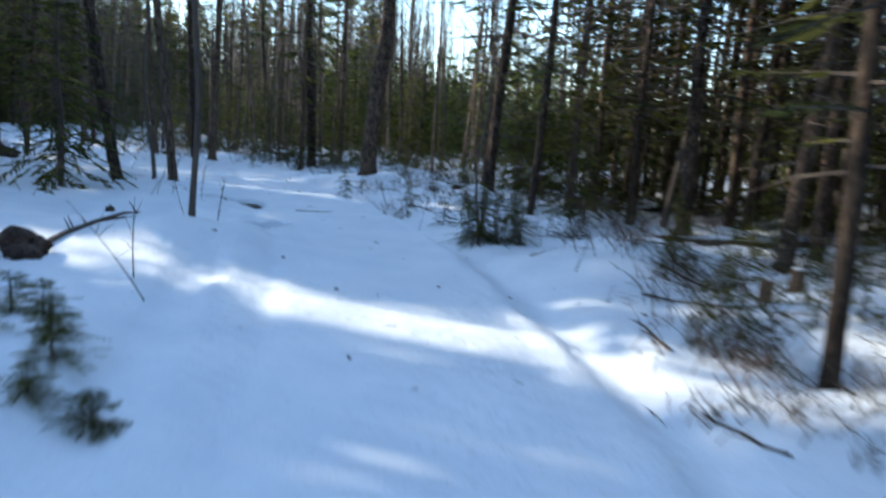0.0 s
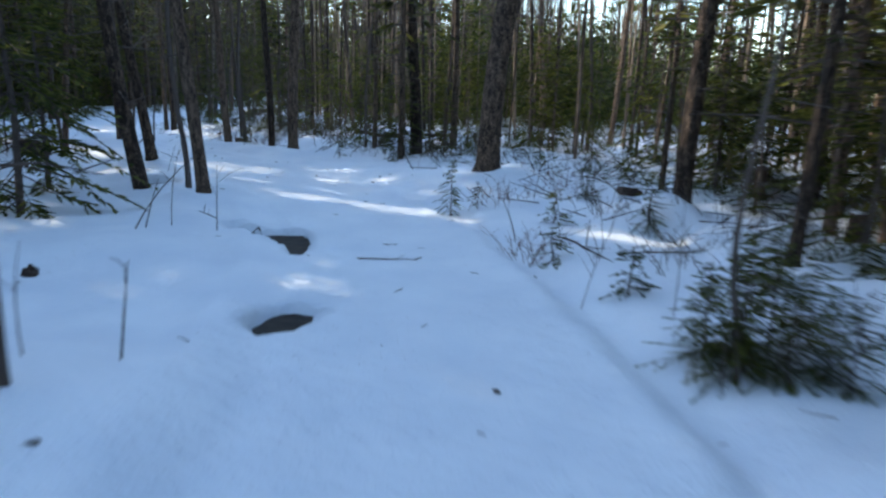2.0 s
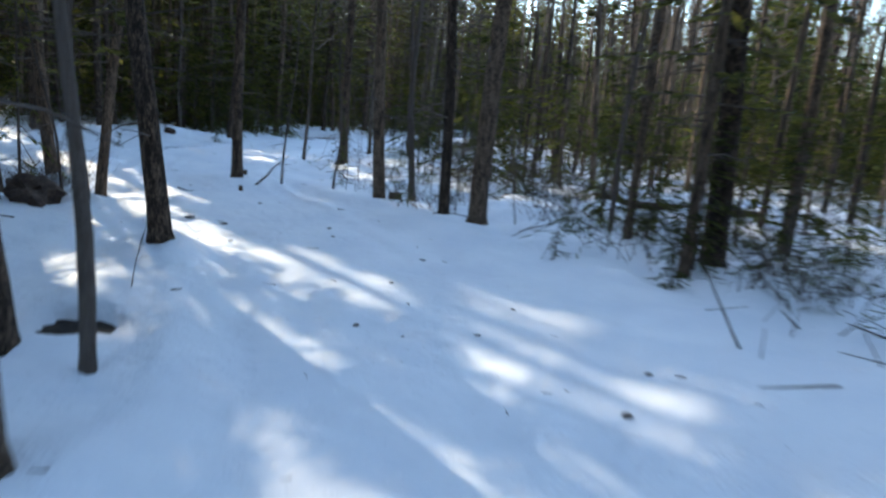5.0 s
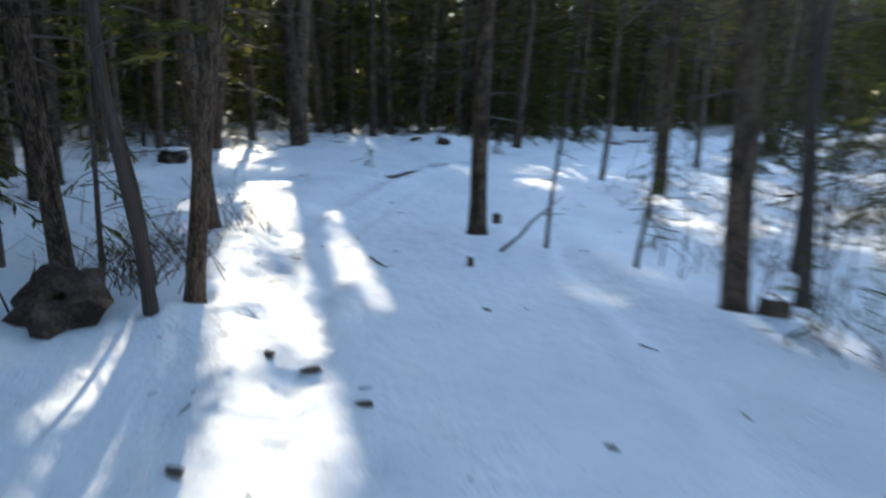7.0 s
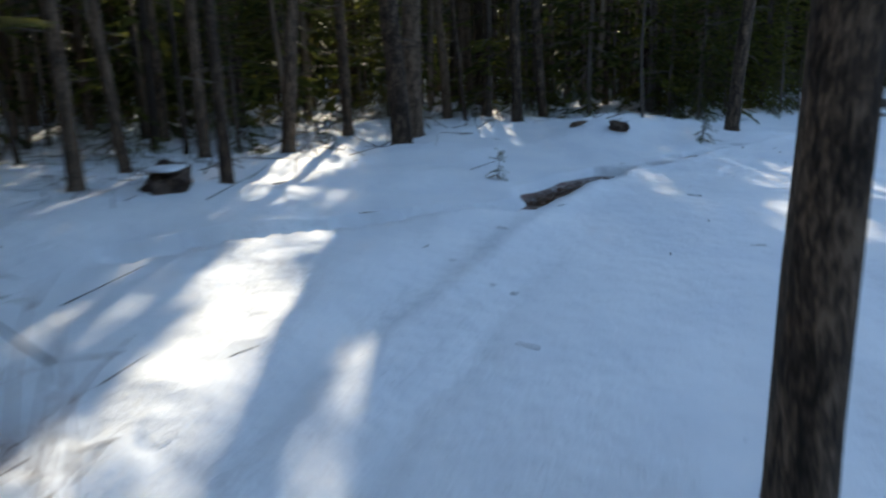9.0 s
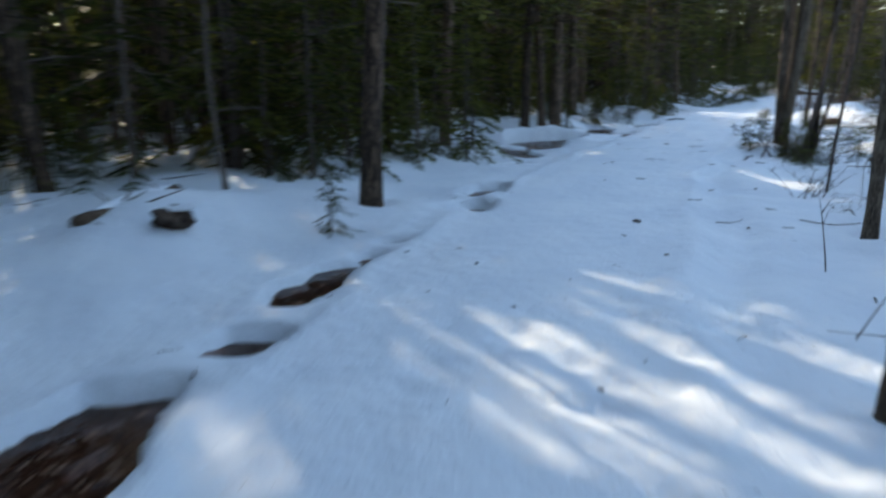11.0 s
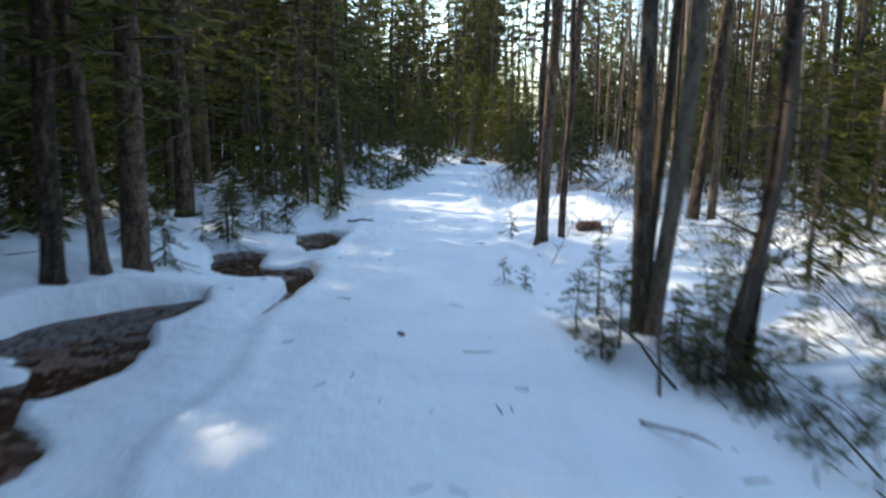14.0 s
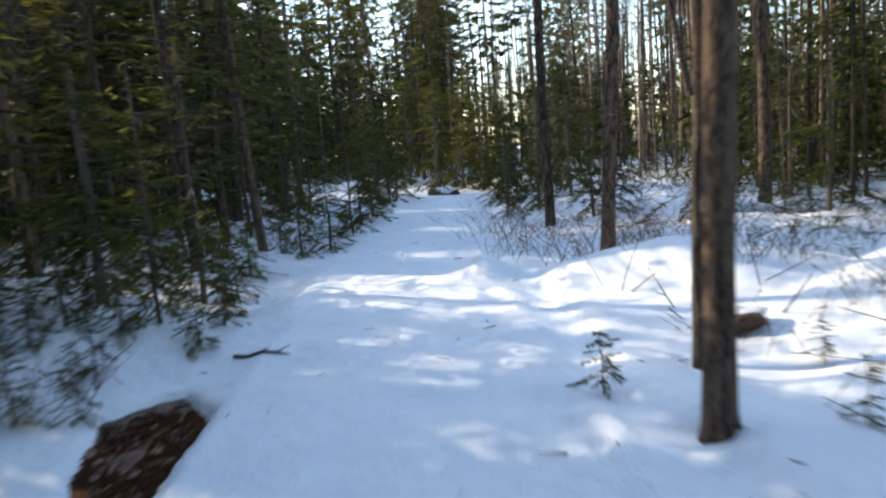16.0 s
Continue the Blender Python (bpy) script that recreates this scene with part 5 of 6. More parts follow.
def log(ax, ay, bx, by, thick, lift=0.0, capped=True, label="fallen log lying on the snow", material=None):
    rnd = random.Random(int(ax * 77 + by * 13))
    a, b = Vector((ax, ay, ground_z(ax, ay) + thick * 0.3)), Vector((bx, by, ground_z(bx, by) + thick * 0.3 + lift))
    root = tagged(new("log"), label, "log")
    root.matrix_basis = Matrix.Translation(a)
    verts, faces = [], []
    pts = [(b - a) * t + Vector((rnd.uniform(-1, 1), rnd.uniform(-1, 1), rnd.uniform(-0.5, 0.5))) * thick * 0.3 for t in (0, 0.2, 0.45, 0.7, 1)]
    tube(verts, faces, pts, [thick * k for k in (1, 0.97, 0.93, 0.86, 0.78)], 10)
    faces.append(tuple(range(9, -1, -1)))
    part("trunk", data("trunk", verts, faces, material or ROT, True), root)
    for _ in range(4):
        t = rnd.uniform(0.2, 0.9)
        v2, f2 = [], []
        p = (b - a) * t
        q = p + Vector((rnd.uniform(-1, 1), rnd.uniform(-1, 1), rnd.uniform(0.2, 1))) * thick * 3.5
        tube(v2, f2, [p, p.lerp(q, 0.5), q], [thick * 0.2, thick * 0.14, thick * 0.06], 4)
        part("branch_stub", data("branch_stub", v2, f2, TWIG), root)
    if capped:
        v3, f3 = [], []
        tube(v3, f3, [(b - a) * t + Vector((0, 0, thick * 0.55)) for t in (0.12, 0.25, 0.5, 0.75, 0.93)], [thick * k for k in (0.3, 0.75, 0.85, 0.7, 0.2)], 8)
        part("snow_cap", data("snow_cap", v3, f3, SNOW, True), root, None, "strip of snow along the top")


def stump(x, y, across, high):
    root = tagged(new("tree_stump"), "short dark rotten tree stump with snow on top", "stump")
    root.matrix_basis = Matrix.Translation((x, y, ground_z(x, y) - 0.05))
    verts, faces = [], []
    rnd = random.Random(int(x * 91))
    n = 14
    for i, (h, r) in enumerate(((0, 0.75), (0.25, 0.58), (0.6, 0.52), (0.95, 0.5))):
        for k in range(n):
            c = 2 * math.pi * k / n
            q = r * (1 + 0.12 * math.sin(4 * c) + rnd.uniform(-0.05, 0.05)) * across
            verts.append(Vector((math.cos(c) * q, math.sin(c) * q, (h + (rnd.uniform(-0.12, 0.12) if i == 3 else 0)) * high)))
    for i in range(3):
        for k in range(n):
            a, b = i * n + k, i * n + (k + 1) % n
            faces.append((a, b, b + n, a + n))
    faces.append(tuple(range(3 * n, 4 * n)))
    part("wood", data("wood", verts, faces, ROT, True), root)
    part("snow_cap", CAPS[0], root, Matrix.Translation((0, 0, high * 0.98)) @ Matrix.Diagonal((across * 0.95, across * 0.95, high * 0.3, 1)))


def stem(x, y, high, lean=(0.0, 0.0), thick=0.006, forks=3, label="thin bare brown stem standing in the snow", material=None):
    if trail_distance(np.array([x]), np.array([y]))[0][0] < 1.35:
        return
    rnd = random.Random(int(x * 1013 + y * 719))
    root = tagged(new("dead_stem"), label, "stem", "bare stems in the snow")
    root.matrix_basis = Matrix.Translation((x, y, ground_z(x, y) - 0.03))
    verts, faces = [], []
    bow = Vector((rnd.uniform(-0.12, 0.12), rnd.uniform(-0.12, 0.12), 0)) * high
    pts = [Vector((lean[0] * t, lean[1] * t, t)) * high + bow * math.sin(t * 3.1) * 0.4 + Vector((lean[0], lean[1], -0.2 * math.hypot(*lean))) * high * t * t * 0.4 for t in (0, 0.25, 0.5, 0.75, 1)]
    tube(verts, faces, pts, [thick, thick * 0.9, thick * 0.75, thick * 0.55, thick * 0.25], 4)
    for _ in range(forks):
        t = rnd.uniform(0.3, 0.9)
        i = min(3, int(t * 4))
        p = pts[i].lerp(pts[i + 1], t * 4 - i)
        q = p + Vector((rnd.uniform(-1, 1), rnd.uniform(-1, 1), rnd.uniform(0.3, 1.2))) * high * 0.22
        tube(verts, faces, [p, p.lerp(q, 0.5) + Vector((0, 0, 0.02)), q], [thick * 0.5, thick * 0.4, thick * 0.2], 3)
    part("stalk", data("stalk", verts, faces, material or TWIG), root, kind="stuff")


def shrub(x, y, high, wide, count, label="tangle of bare reddish shrub twigs in the snow", material=None):
    rnd = random.Random(int(x * 401 + y * 239))
    root = tagged(new("shrub"), label, "shrub")
    root.matrix_basis = Matrix.Translation((x, y, ground_z(x, y) - 0.04))
    verts, faces = [], []
    for _ in range(count):
        a, n = rnd.uniform(0, 6.28), high * rnd.uniform(0.5, 1.1)
        p = Vector((rnd.gauss(0, wide * 0.3), rnd.gauss(0, wide * 0.3), 0))
        way = Vector((math.cos(a) * rnd.uniform(0.1, 0.9), math.sin(a) * rnd.uniform(0.1, 0.9), 1)).normalized()
        pts = [p + way * n * t + Vector((math.cos(a), math.sin(a), -0.5)) * n * 0.25 * t * t for t in (0, 0.4, 0.75, 1)]
        tube(verts, faces, pts, [0.0042, 0.0033, 0.0024, 0.0012], 3)
        for _ in range(3):
            t = rnd.uniform(0.3, 0.9)
            q = pts[0].lerp(pts[3], t)
            tube(verts, faces, [q, q + Vector((rnd.uniform(-1, 1), rnd.uniform(-1, 1), rnd.uniform(0, 1))) * n * 0.25], [0.003, 0.001], 3)
    part("brushwood", data("brushwood", verts, faces, material or RED_TWIG), root, kind="stuff")


def fallen_branch(x, y, length, turn, thick=0.012, forks=5, lift=0.0, label="dead branch lying on the snow"):
    rnd = random.Random(int(x * 307 + y * 523))
    root = tagged(new("fallen_branch"), label, "branch")
    wx, wy = math.cos(radians(turn)), math.sin(radians(turn))
    verts, faces = [], []
    pts = []
    for t in (0, 0.25, 0.5, 0.75, 1):
        px, py = x + wx * length * t + rnd.uniform(-0.03, 0.03) * length, y + wy * length * t + rnd.uniform(-0.03, 0.03) * length
        pts.append(Vector((px - x, py - y, ground_z(px, py) + thick * 0.8 + lift * t)))
    tube(verts, faces, pts, [thick, thick * 0.9, thick * 0.75, thick * 0.5, thick * 0.2], 5)
    for _ in range(forks):
        t = rnd.uniform(0.25, 0.95)
        i = min(3, int(t * 4))
        p = pts[i].lerp(pts[i + 1], t * 4 - i)
        s = rnd.choice((-1, 1))
        q = p + Vector((wx * 0.7 - wy * s * 0.7, wy * 0.7 + wx * s * 0.7, rnd.uniform(0, 0.25))) * length * rnd.uniform(0.12, 0.28)
        v2, f2 = [], []
        tube(v2, f2, [p, q], [thick * 0.45, thick * 0.15], 3)
        part("twig", data("twig", v2, f2, TWIG), root)
    root.matrix_basis = Matrix.Translation((x, y, 0))
    part("wood", data("wood", verts, faces, TWIG), root)


CHIP = lump_data("bark_chip", 31, TWIG, 0.5, 0.4)


def chip(x, y, wide, turn=0.0, label="dark bark flake lying on the snow"):
    ob = tagged(new("bark_flake", CHIP), label, "bark flake", "flakes on the snow")
    ob.matrix_basis = Matrix.Translation((x, y, ground_z(x, y) + wide * 0.08)) @ pose(0, 0, 0, 0, 0, turn) @ Matrix.Diagonal((wide, wide * 0.55, wide * 0.6, 1))


boulder(-0.36, 10.9, 0.34, 0.32, 0.27, capped=False)
boulder(-10.4, 20.05, 0.62, 0.48, 0.30, capped=False, label="rust-brown broken boulder beside tree trunks in snow")
# a broken brown stump, built here with the boulder's form and label
boulder(-21.62, 26.78, 0.34, 0.3, 0.22)
boulder(-17.82, 20.71, 0.5, 0.4, 0.3)
boulder(-23.4, 42.6, 0.4, 0.3, 0.2)
boulder(1.0, 20.78, 0.3, 0.3, 0.14)
boulder(-2.58, 14.55, 0.14, 0.12, 0.10, capped=False)
log(-22.0, 26.15, -22.95, 27.25, 0.075)
log(-19.9, 35.8, -17.9, 34.7, 0.042, label="dark mossy fallen log across snow behind the saplings", material=BARK)
log(-7.5, 27.2, -5.5, 28.8, 0.09)
log(-32.1, 58.9, -31.0, 58.6, 0.15, label="snow-covered log lying across the end of the trail")
log(4.9, 15.9, 7.1, 16.7, 0.06)
log(4.1, 19.7, 6.2, 21.4, 0.07)
stump(-12.88, 24.17, 0.10, 0.17)
stump(-11.18, 23.14, 0.06, 0.13)
stump(5.82, 12.6, 0.10, 0.25)
stump(6.2, 13.3, 0.13, 0.28)
stump(3.6, 19.2, 0.16, 0.35)
stump(2.6, 21.6, 0.15, 0.5)
stump(-9.0, 24.35, 0.18, 0.16)
fallen_branch(-0.5, 11.2, 1.7, 96, 0.028, 6)
fallen_branch(-11.41, 23.54, 0.8, 108, 0.018, 2, 0.45)
fallen_branch(-11.67, 22.37, 0.35, 8, 0.010, 3)
fallen_branch(-0.55, 16.3, 0.55, 30, 0.008, 6)
fallen_branch(5.0, 11.0, 0.7, 110, 0.014, 3)
fallen_branch(5.5, 9.6, 0.6, 130, 0.012, 3)
fallen_branch(-19.3, 30.95, 0.25, 60, 0.005, 2)
fallen_branch(-18.8, 31.5, 0.6, 15, 0.005, 2)
fallen_branch(-22.9, 36.0, 0.25, 20, 0.004, 4)
fallen_branch(-21.6, 35.5, 0.7, -50, 0.010, 4, 0.1)
fallen_branch(-21.3, 36.5, 0.6, -40, 0.012, 5, 0.15)
fallen_branch(-27.2, 41.6, 0.5, 10, 0.02, 2)
fallen_branch(0.9, 17.9, 1.1, -50, 0.012, 6)
fallen_branch(1.6, 17.4, 1.0, 20, 0.010, 6)
fallen_branch(-1.9, 16.9, 1.3, 175, 0.012, 6)
fallen_branch(4.6, 14.6, 1.5, 20, 0.014, 6, 0.15)
fallen_branch(5.0, 13.6, 1.4, -60, 0.016, 6, 0.1)
fallen_branch(4.8, 12.4, 1.1, -30, 0.014, 5, 0.1)

rnd = random.Random(77)
for x, y, h in ((-2.8, 16.26, 1.0), (-2.45, 16.54, 0.8), (-2.18, 16.74, 0.7), (0.04, 13.21, 0.55), (-0.13, 12.84, 0.5), (0.83, 13.88, 0.7), (0.39, 13.68, 0.6), (2.21, 11.03, 0.7), (1.32, 10.36, 0.8),
                (0.85, 10.8, 0.7), (4.31, 13.66, 0.9), (4.16, 12.93, 0.8), (4.6, 13.4, 0.7), (-6.28, 19.53, 0.5), (-5.66, 19.73, 0.45), (-5.29, 19.47, 0.5), (-3.71, 18.59, 1.0)):
    stem(x, y, h, (rnd.uniform(-0.5, 0.5), rnd.uniform(-0.4, 0.4)), rnd.uniform(0.004, 0.007))
for x, y, h, lean in ((-3.0, 15.95, 0.9, (0.5, 0.3)), (-2.95, 16.05, 0.55, (0.2, 0.1)), (-2.25, 16.85, 0.7, (0.25, 0.1)), (-2.1, 16.9, 0.55, (0.1, 0.05)), (-2.05, 16.92, 0.55, (0.45, 0.25)), (-1.85, 17.1, 0.45, (0.5, 0.3))):
    stem(x, y, h, lean, 0.007, 1, "long thin leaning stalk beside a melted hollow")
stem(-17.97, 28.87, 1.55, (0.08, 0.02), 0.013, 8, "thin dark sapling stem with a few curled leaves")
stem(-18.26, 29.17, 0.72, (0.0, 0.0), 0.012, 1)
for x, y, h in ((-17.29, 28.97, 0.7), (-17.37, 28.28, 0.5), (-16.87, 28.17, 0.6), (-17.94, 30.1, 0.6), (-23.21, 39.55, 0.5), (-23.34, 39.12, 0.6), (-23.65, 43.65, 0.9), (-23.18, 43.57, 1.3), (-24.38, 43.74, 0.8),
                (-23.16, 38.63, 0.5), (1.58, 16.07, 0.8), (0.92, 16.6, 0.7), (0.42, 17.84, 0.6), (1.32, 18.15, 0.8), (-0.01, 19.65, 0.6), (0.46, 19.3, 0.7), (2.02, 13.92, 0.5)):
    stem(x, y, h, (rnd.uniform(-0.35, 0.35), rnd.uniform(-0.3, 0.3)), rnd.uniform(0.004, 0.008))
shrub(-25.86, 46.56, 0.8, 1.4, 46)
shrub(-24.95, 45.38, 0.9, 0.9, 40)
shrub(-26.72, 48.67, 0.8, 1.2, 40)
shrub(-24.21, 45.19, 0.9, 0.7, 30)
shrub(-30.93, 48.18, 1.6, 0.9, 30)
shrub(0.71, 17.31, 0.45, 0.5, 26)
shrub(-0.46, 19.54, 0.4, 0.7, 22)
shrub(0.23, 20.57, 0.5, 0.9, 26)
shrub(4.85, 14.05, 0.7, 0.9, 34)
shrub(5.52, 10.61, 0.4, 0.7, 26)
shrub(-8.27, 24.31, 0.4, 0.6, 20)
shrub(-23.26, 42.5, 0.4, 0.8, 24)
shrub(-11.34, 20.58, 0.7, 0.9, 34)
shrub(-12.7, 21.35, 0.6, 0.5, 24)
shrub(-27.98, 40.69, 0.5, 0.8, 30)
for x, y, w in ((-0.53, 12.55, 0.07), (1.3, 12.45, 0.06), (2.23, 11.67, 0.06), (3.0, 12.24, 0.05), (1.64, 14.18, 0.06), (0.52, 12.42, 0.06), (-5.05, 20.55, 0.07), (-4.44, 21.11, 0.05),
                (-8.81, 21.59, 0.1), (-9.29, 21.41, 0.12), (-8.03, 22.5, 0.06), (-7.62, 22.25, 0.05), (-6.29, 22.35, 0.06), (-9.55, 21.22, 0.1), (-8.34, 20.71, 0.1), (-10.03, 22.79, 0.07)):
    chip(x, y, w, rnd.uniform(0, 180))
for x, y, w in ((-19.66, 30.24, 0.1), (-18.97, 30.91, 0.05), (-19.58, 28.26, 0.05), (-23.49, 36.22, 0.09), (-18.81, 29.46, 0.04), (-4.64, 21.73, 0.05), (-3.28, 21.32, 0.06), (-3.06, 20.71, 0.08), (-5.8, 21.52, 0.05),
                (3.08, 9.97, 0.05), (4.83, 11.87, 0.06), (-17.7, 27.35, 0.05), (-22.53, 33.48, 0.06), (-20.0, 32.93, 0.05), (-11.47, 22.4, 0.06), (3.63, 12.45, 0.05)):
    chip(x, y, w, rnd.uniform(0, 180))
shrub(-19.35, 32.9, 0.5, 0.3, 16, "small dry seedling with brown curled twigs in snow", TWIG)
for x, y, h, w, n in ((5.6, 10.1, 0.3, 0.5, 40), (6.1, 10.3, 0.35, 0.6, 40), (5.2, 10.0, 0.2, 0.3, 24), (6.4, 9.8, 0.3, 0.6, 40), (5.9, 9.7, 0.2, 0.4, 26), (5.3, 11.0, 0.45, 0.7, 44), (5.5, 11.6, 0.5, 0.8, 44), (5.2, 12.4, 0.5, 0.8, 44), (5.3, 13.3, 0.5, 0.9, 44), (4.6, 14.6, 0.4, 0.8, 40), (3.9, 15.4, 0.4, 0.9, 40), (2.2, 17.4, 0.4, 0.9, 40), (1.2, 19.2, 0.4, 0.8, 36), (-10.9, 20.4, 0.6, 0.6, 40), (-11.9, 20.7, 0.5, 0.7, 40)):
    shrub(x, y, h, w, n, "low tangle of dead brown brush in the snow", LITTER)
for x, y, h, w in ((-21.3, 36.4, 0.5, 0.5), (-20.9, 36.0, 0.26, 0.5), (-20.4, 35.9, 0.26, 0.6), (-20.2, 37.4, 0.5, 0.9), (-22.2, 43.0, 0.4, 0.9), (-23.0, 44.8, 0.5, 0.9), (-19.4, 36.6, 0.5, 1.0)):
    shrub(x, y, h, w, 44, "low tangle of dead brown brush in the snow", LITTER)
fallen_branch(-21.55, 35.95, 0.8, 100, 0.014, 4, 0.5, "curved dead branch sticking up out of the snow")
fallen_branch(-21.45, 36.1, 0.7, 150, 0.012, 3, 0.35, "curved dead branch sticking up out of the snow")
for _ in range(26):
    x, y = rnd.uniform(-12.0, -6.6), rnd.uniform(24.2, 27.0)
    stem(x, y, rnd.uniform(0.5, 1.5), (rnd.uniform(-0.15, 0.15), rnd.uniform(-0.15, 0.15)), rnd.uniform(0.004, 0.008), 7, "thin bare brown sapling with fine twigs in the snow")
for _ in range(16):
    x, y = rnd.uniform(0.0, 3.6), rnd.uniform(15.6, 20.5)
    stem(x, y, rnd.uniform(0.4, 1.0), (rnd.uniform(-0.3, 0.3), rnd.uniform(-0.3, 0.3)), rnd.uniform(0.003, 0.006), 6)
for x, y, h, w in ((-5.2, 24.6, 0.5, 0.9), (-6.0, 25.8, 0.6, 1.0), (-4.2, 25.6, 0.6, 1.0), (-7.3, 27.6, 0.7, 1.1), (-5.2, 27.4, 0.7, 1.1), (-9.0, 27.6, 0.7, 1.1), (-10.6, 27.2, 0.7, 1.1), (-3.2, 24.0, 0.5, 0.9), (-20.0, 38.6, 0.5, 1.0), (-19.0, 38.2, 0.5, 1.0), (-21.0, 39.6, 0.5, 1.0), (-20.2, 41.4, 0.6, 1.1), (-22.0, 46.0, 0.6, 1.1), (-23.6, 46.8, 0.6, 1.1), (-8.6, 25.0, 0.4, 0.7), (-10.0, 25.2, 0.4, 0.8), (-6.9, 25.3, 0.4, 0.8), (-9.3, 26.3, 0.5, 0.9), (-7.6, 26.6, 0.5, 0.9), (-11.2, 26.0, 0.5, 0.9)):
    shrub(x, y, h, w, 40, "low tangle of dead brown brush in the snow", LITTER)


# ---- ground and stream ----
WELLS += [(x, y, 0.06 + 0.8 * w) for x, y, w in planted if w > 0.1 and trail_distance(np.array([x]), np.array([y]))[0][0] < 8]
build_ground()
for x0, x1, y0, y1, level in ((-20.9, -14.8, 18.6, 28.6, -0.15), (-28.2, -20.9, 29.0, 41.3, -0.135)):
    tagged(sheet("stream_bed", x0, x1, y0, y1, level - 0.006, 0.07, 0.012, BED_MAT), "brown leaf-covered bed of a small woodland stream", "stream bed", kind="structure")
    brook = tagged(sheet("stream_water", x0, x1, y0, y1, level, 0.6, 0.0, WATER), "shallow clear brown stream water under the snow", "water", kind="structure")
    brook.visible_shadow = False
for x0, x1, y0, y1 in SOIL_BOXES:
    tagged(sheet("bare_soil", x0, x1, y0, y1, -0.075, 0.10, 0.012, SOIL), "bare wet brown soil in a melted hollow", "soil", kind="structure")

# dead leaves lying in the stream
rnd = random.Random(41)
points, quads = [], []
for outline in POOLS:
    px, py = [q[0] for q in outline], [q[1] for q in outline]
    for _ in range(int((max(px) - min(px)) * (max(py) - min(py)) * 260)):
        x, y = rnd.uniform(min(px), max(px)), rnd.uniform(min(py), max(py))
        if from_outline(np.array([x]), np.array([y]), outline)[0] > -0.01:
            continue
        a, s, n = rnd.uniform(0, 6.28), rnd.uniform(0.015, 0.035), len(points)
        way, side = Vector((math.cos(a), math.sin(a), rnd.uniform(-0.3, 0.3))) * s, Vector((-math.sin(a), math.cos(a), rnd.uniform(-0.4, 0.4))) * s * 0.6
        o = Vector((x, y, (-0.14 if y < 28.6 else -0.125) + rnd.uniform(-0.008, 0.008)))
        points.extend(tuple(v) for v in (o - way, o + side, o + way, o - side))
        quads.append((n, n + 1, n + 2, n + 3))
joined("fallen_leaves", [(np.array(points), np.array(quads), np.eye(4))], LEAF, "wet brown fallen leaves lying in the stream", "leaves")


# ---- openings in the canopy ----

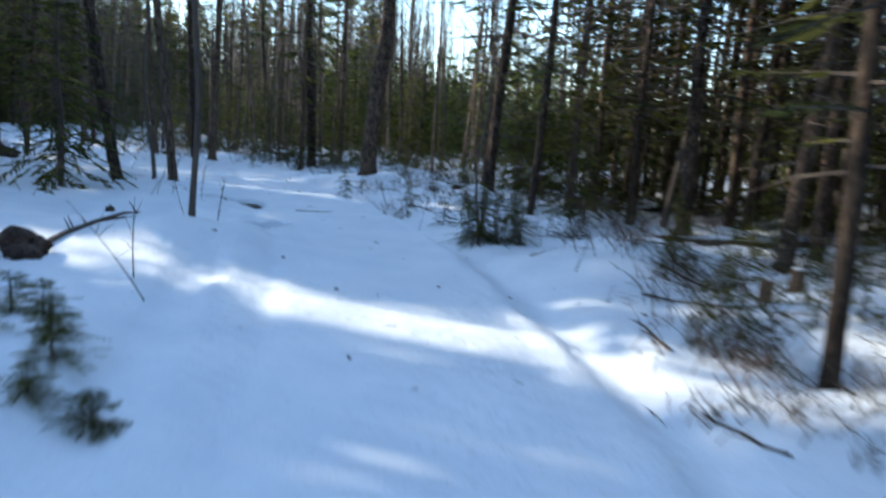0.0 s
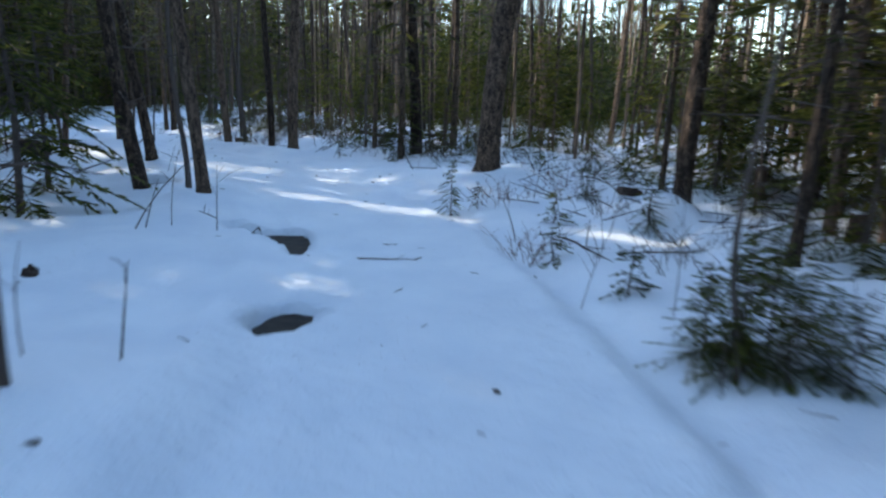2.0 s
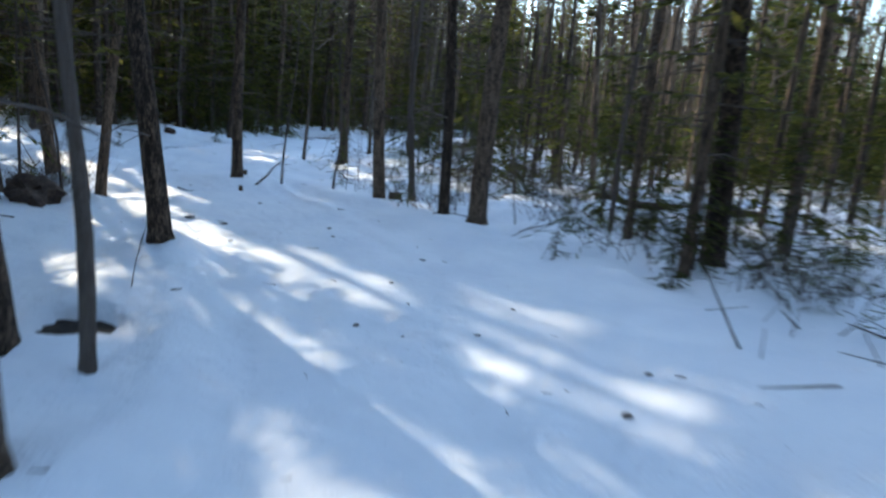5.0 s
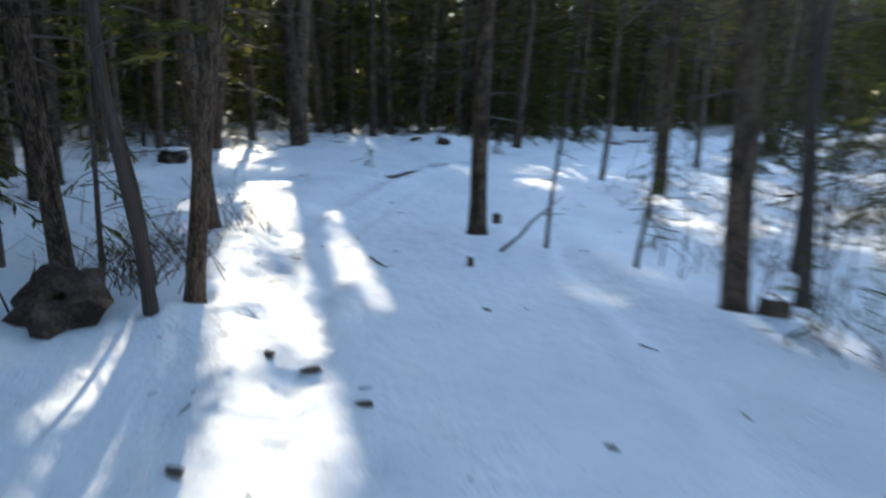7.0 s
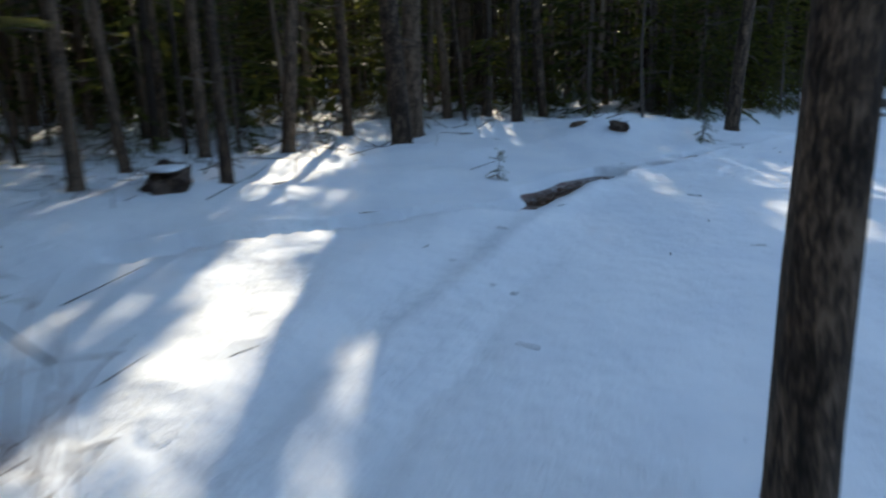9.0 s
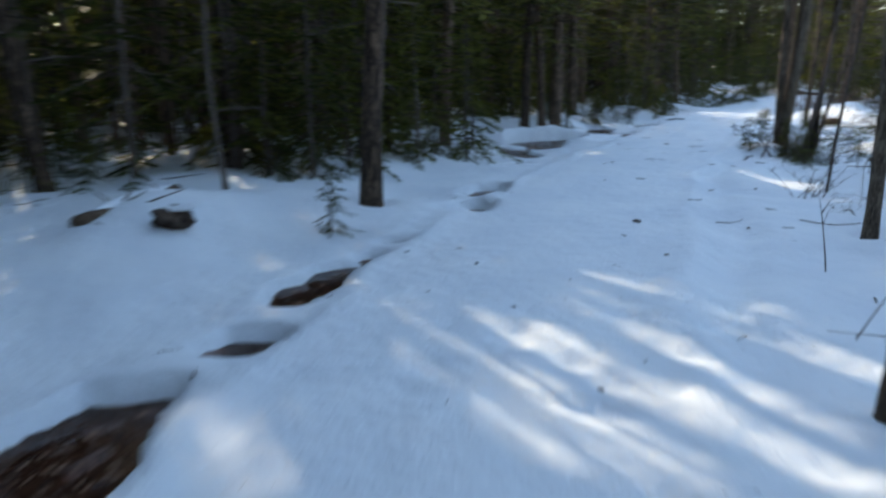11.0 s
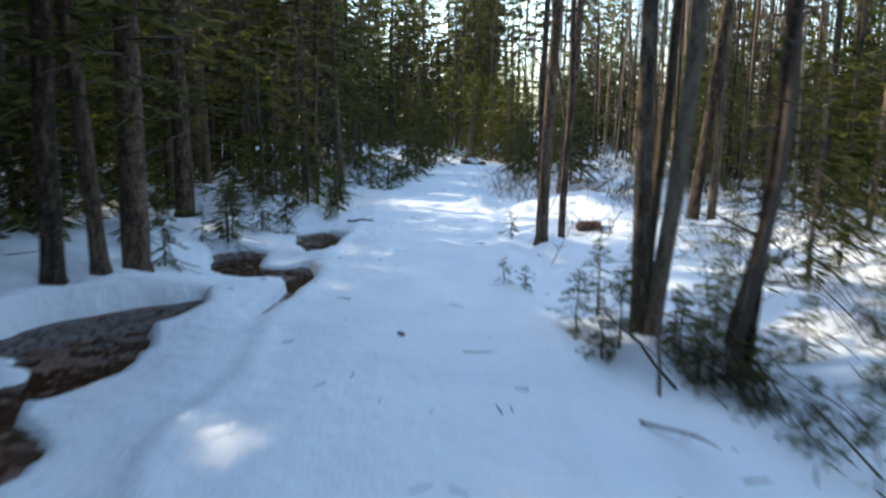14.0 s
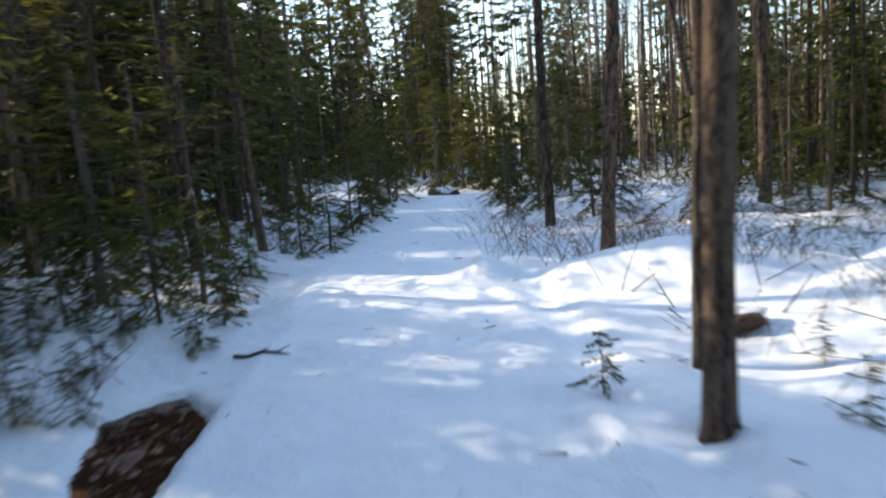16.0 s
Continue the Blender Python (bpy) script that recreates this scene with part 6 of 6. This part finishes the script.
def canopy_gaps():
    """Opens the needles wherever the sun is to come through."""
    pitch, x0, y0 = 0.04, -46.0, 2.0
    gx, gy = np.meshgrid(np.arange(x0, 24.0, pitch), np.arange(y0, 68.0, pitch))
    clear = np.full(gx.shape, 1e9)
    fray = 0.45 * vnoise(gx / 0.32, gy / 0.16, 51) + 0.3 * vnoise(gx / 0.13, gy / 0.08, 52)
    spots = [(x, y, a * 1.05, b * 1.05 + 0.01, 0.5) for x, y, a, b in SUN_START + SUN_BEND + SUN_STREAM + SUN_STRAIGHT]
    for x, y, z, tall, b in SUN_HIGH:
        spots.append((x - flat_way.x * z / rise, y - flat_way.y * z / rise, tall / rise, b, z + 0.5))
    rnd = random.Random(63)
    for _ in range(380):
        x, y = rnd.uniform(-34, 14), rnd.uniform(6, 60)
        d, side = trail_distance(np.array([x]), np.array([y]))
        if 3.2 < d[0] < 24 and (side[0] < 0 or rnd.random() < 0.3):
            spots.append((x, y, rnd.uniform(0.3, 1.4), rnd.uniform(0.05, 0.2), 0.5))
    for _ in range(330):
        x, y, z = rnd.uniform(-44, 14), rnd.uniform(14, 66), rnd.uniform(1.5, 6)
        d, side = trail_distance(np.array([x]), np.array([y]))
        foot = trail_distance(np.array([x - flat_way.x * z / rise]), np.array([y - flat_way.y * z / rise]))[0][0]
        if 4.5 < d[0] < 26 and foot > 3.0:
            spots.append((x - flat_way.x * z / rise, y - flat_way.y * z / rise, rnd.uniform(1.0, 2.6), rnd.uniform(0.2, 0.6), z + 0.6))
    for _ in range(45):
        spots.append((rnd.uniform(5.5, 13), rnd.uniform(10.5, 21), rnd.uniform(0.4, 1.2), rnd.uniform(0.08, 0.22), 0.5))
    # boughs in the sun: stretches of forest as x, x, y, y, lowest, highest, count
    for west, east, near_y, far_y, lowest, highest, n in ((2.5, 10, 11, 25, 1.3, 4.0, 60), (-38, -27, 39, 62, 2.2, 7, 90), (-4, 9, 24, 46, 1.5, 7, 90), (-26, -12, 26, 44, 1.5, 6, 60), (-22, -8, 36, 58, 1.2, 6.5, 130)):
        for _ in range(n):
            x, y, z = rnd.uniform(west, east), rnd.uniform(near_y, far_y), rnd.uniform(lowest, highest)
            if trail_distance(np.array([x - flat_way.x * z / rise]), np.array([y - flat_way.y * z / rise]))[0][0] > 2.4:
                spots.append((x - flat_way.x * z / rise, y - flat_way.y * z / rise, rnd.uniform(0.9, 2.4), rnd.uniform(0.12, 0.45), z + 0.5))
    for x, y, a, b, above in spots:
        i, j = int((x - x0) / pitch), int((y - y0) / pitch)
        ri, rj = int(1.4 * a / pitch) + 8, int((1.4 * b + 0.2 * a) / pitch) + 8
        box = (slice(max(0, j - rj), j + rj), slice(max(0, i - ri), i + ri))
        u, v = gx[box] - x, gy[box] - y
        along, across = u * flat_way.x + v * flat_way.y, v * flat_way.x - u * flat_way.y
        inside = (along / a) ** 2 + (across / b) ** 2 + fray[box] < 1
        clear[box] = np.where(inside, np.minimum(clear[box], above), clear[box])
    bpy.context.view_layer.update()
    stock = {}
    for ob in [o for o in scene.objects if o.type == "MESH" and o.data.materials and o.data.materials[0] in (NEEDLE, YOUNG)]:
        me = ob.data
        if me.name not in stock:
            co, ids = np.empty(len(me.vertices) * 3), np.empty(len(me.loops), int)
            me.vertices.foreach_get("co", co), me.loops.foreach_get("vertex_index", ids)
            stock[me.name] = co.reshape(-1, 3), ids.reshape(-1, 4)
        co, quads = stock[me.name]
        m = np.array(ob.matrix_world)
        at = co @ m[:3, :3].T + m[:3, 3]
        if at[:, 2].max() < 0.8:
            continue
        corner = at[quads]
        hit = np.zeros(len(quads), bool)
        for w in ((1, 0, 0, 0), (0, 1, 0, 0), (0, 0, 1, 0), (0, 0, 0, 1), (0.25, 0.25, 0.25, 0.25), (0.6, 0, 0.4, 0)):
            p = np.tensordot(corner, np.array(w), axes=(1, 0))
            i = ((p[:, 0] - flat_way.x * p[:, 2] / rise - x0) / pitch).astype(int)
            j = ((p[:, 1] - flat_way.y * p[:, 2] / rise - y0) / pitch).astype(int)
            ok = (i >= 0) & (j >= 0) & (i < gx.shape[1]) & (j < gx.shape[0])
            hit[ok] |= p[ok, 2] > clear[j[ok], i[ok]]
        hit &= np.random.default_rng(len(quads)).random(len(quads)) > 0.07
        if not hit.any():
            continue
        used, faces = np.unique(quads[~hit], return_inverse=True)
        if len(used) < 8:
            continue
        faces = faces.reshape(-1, 4)
        thin = bpy.data.meshes.new(me.name)
        thin.vertices.add(len(used))
        thin.vertices.foreach_set("co", co[used].ravel())
        thin.loops.add(faces.size)
        thin.loops.foreach_set("vertex_index", faces.ravel())
        thin.polygons.add(len(faces))
        thin.polygons.foreach_set("loop_start", np.arange(0, faces.size, 4))
        thin.update(calc_edges=True)
        thin.materials.append(me.materials[0])
        ob.data = thin


canopy_gaps()
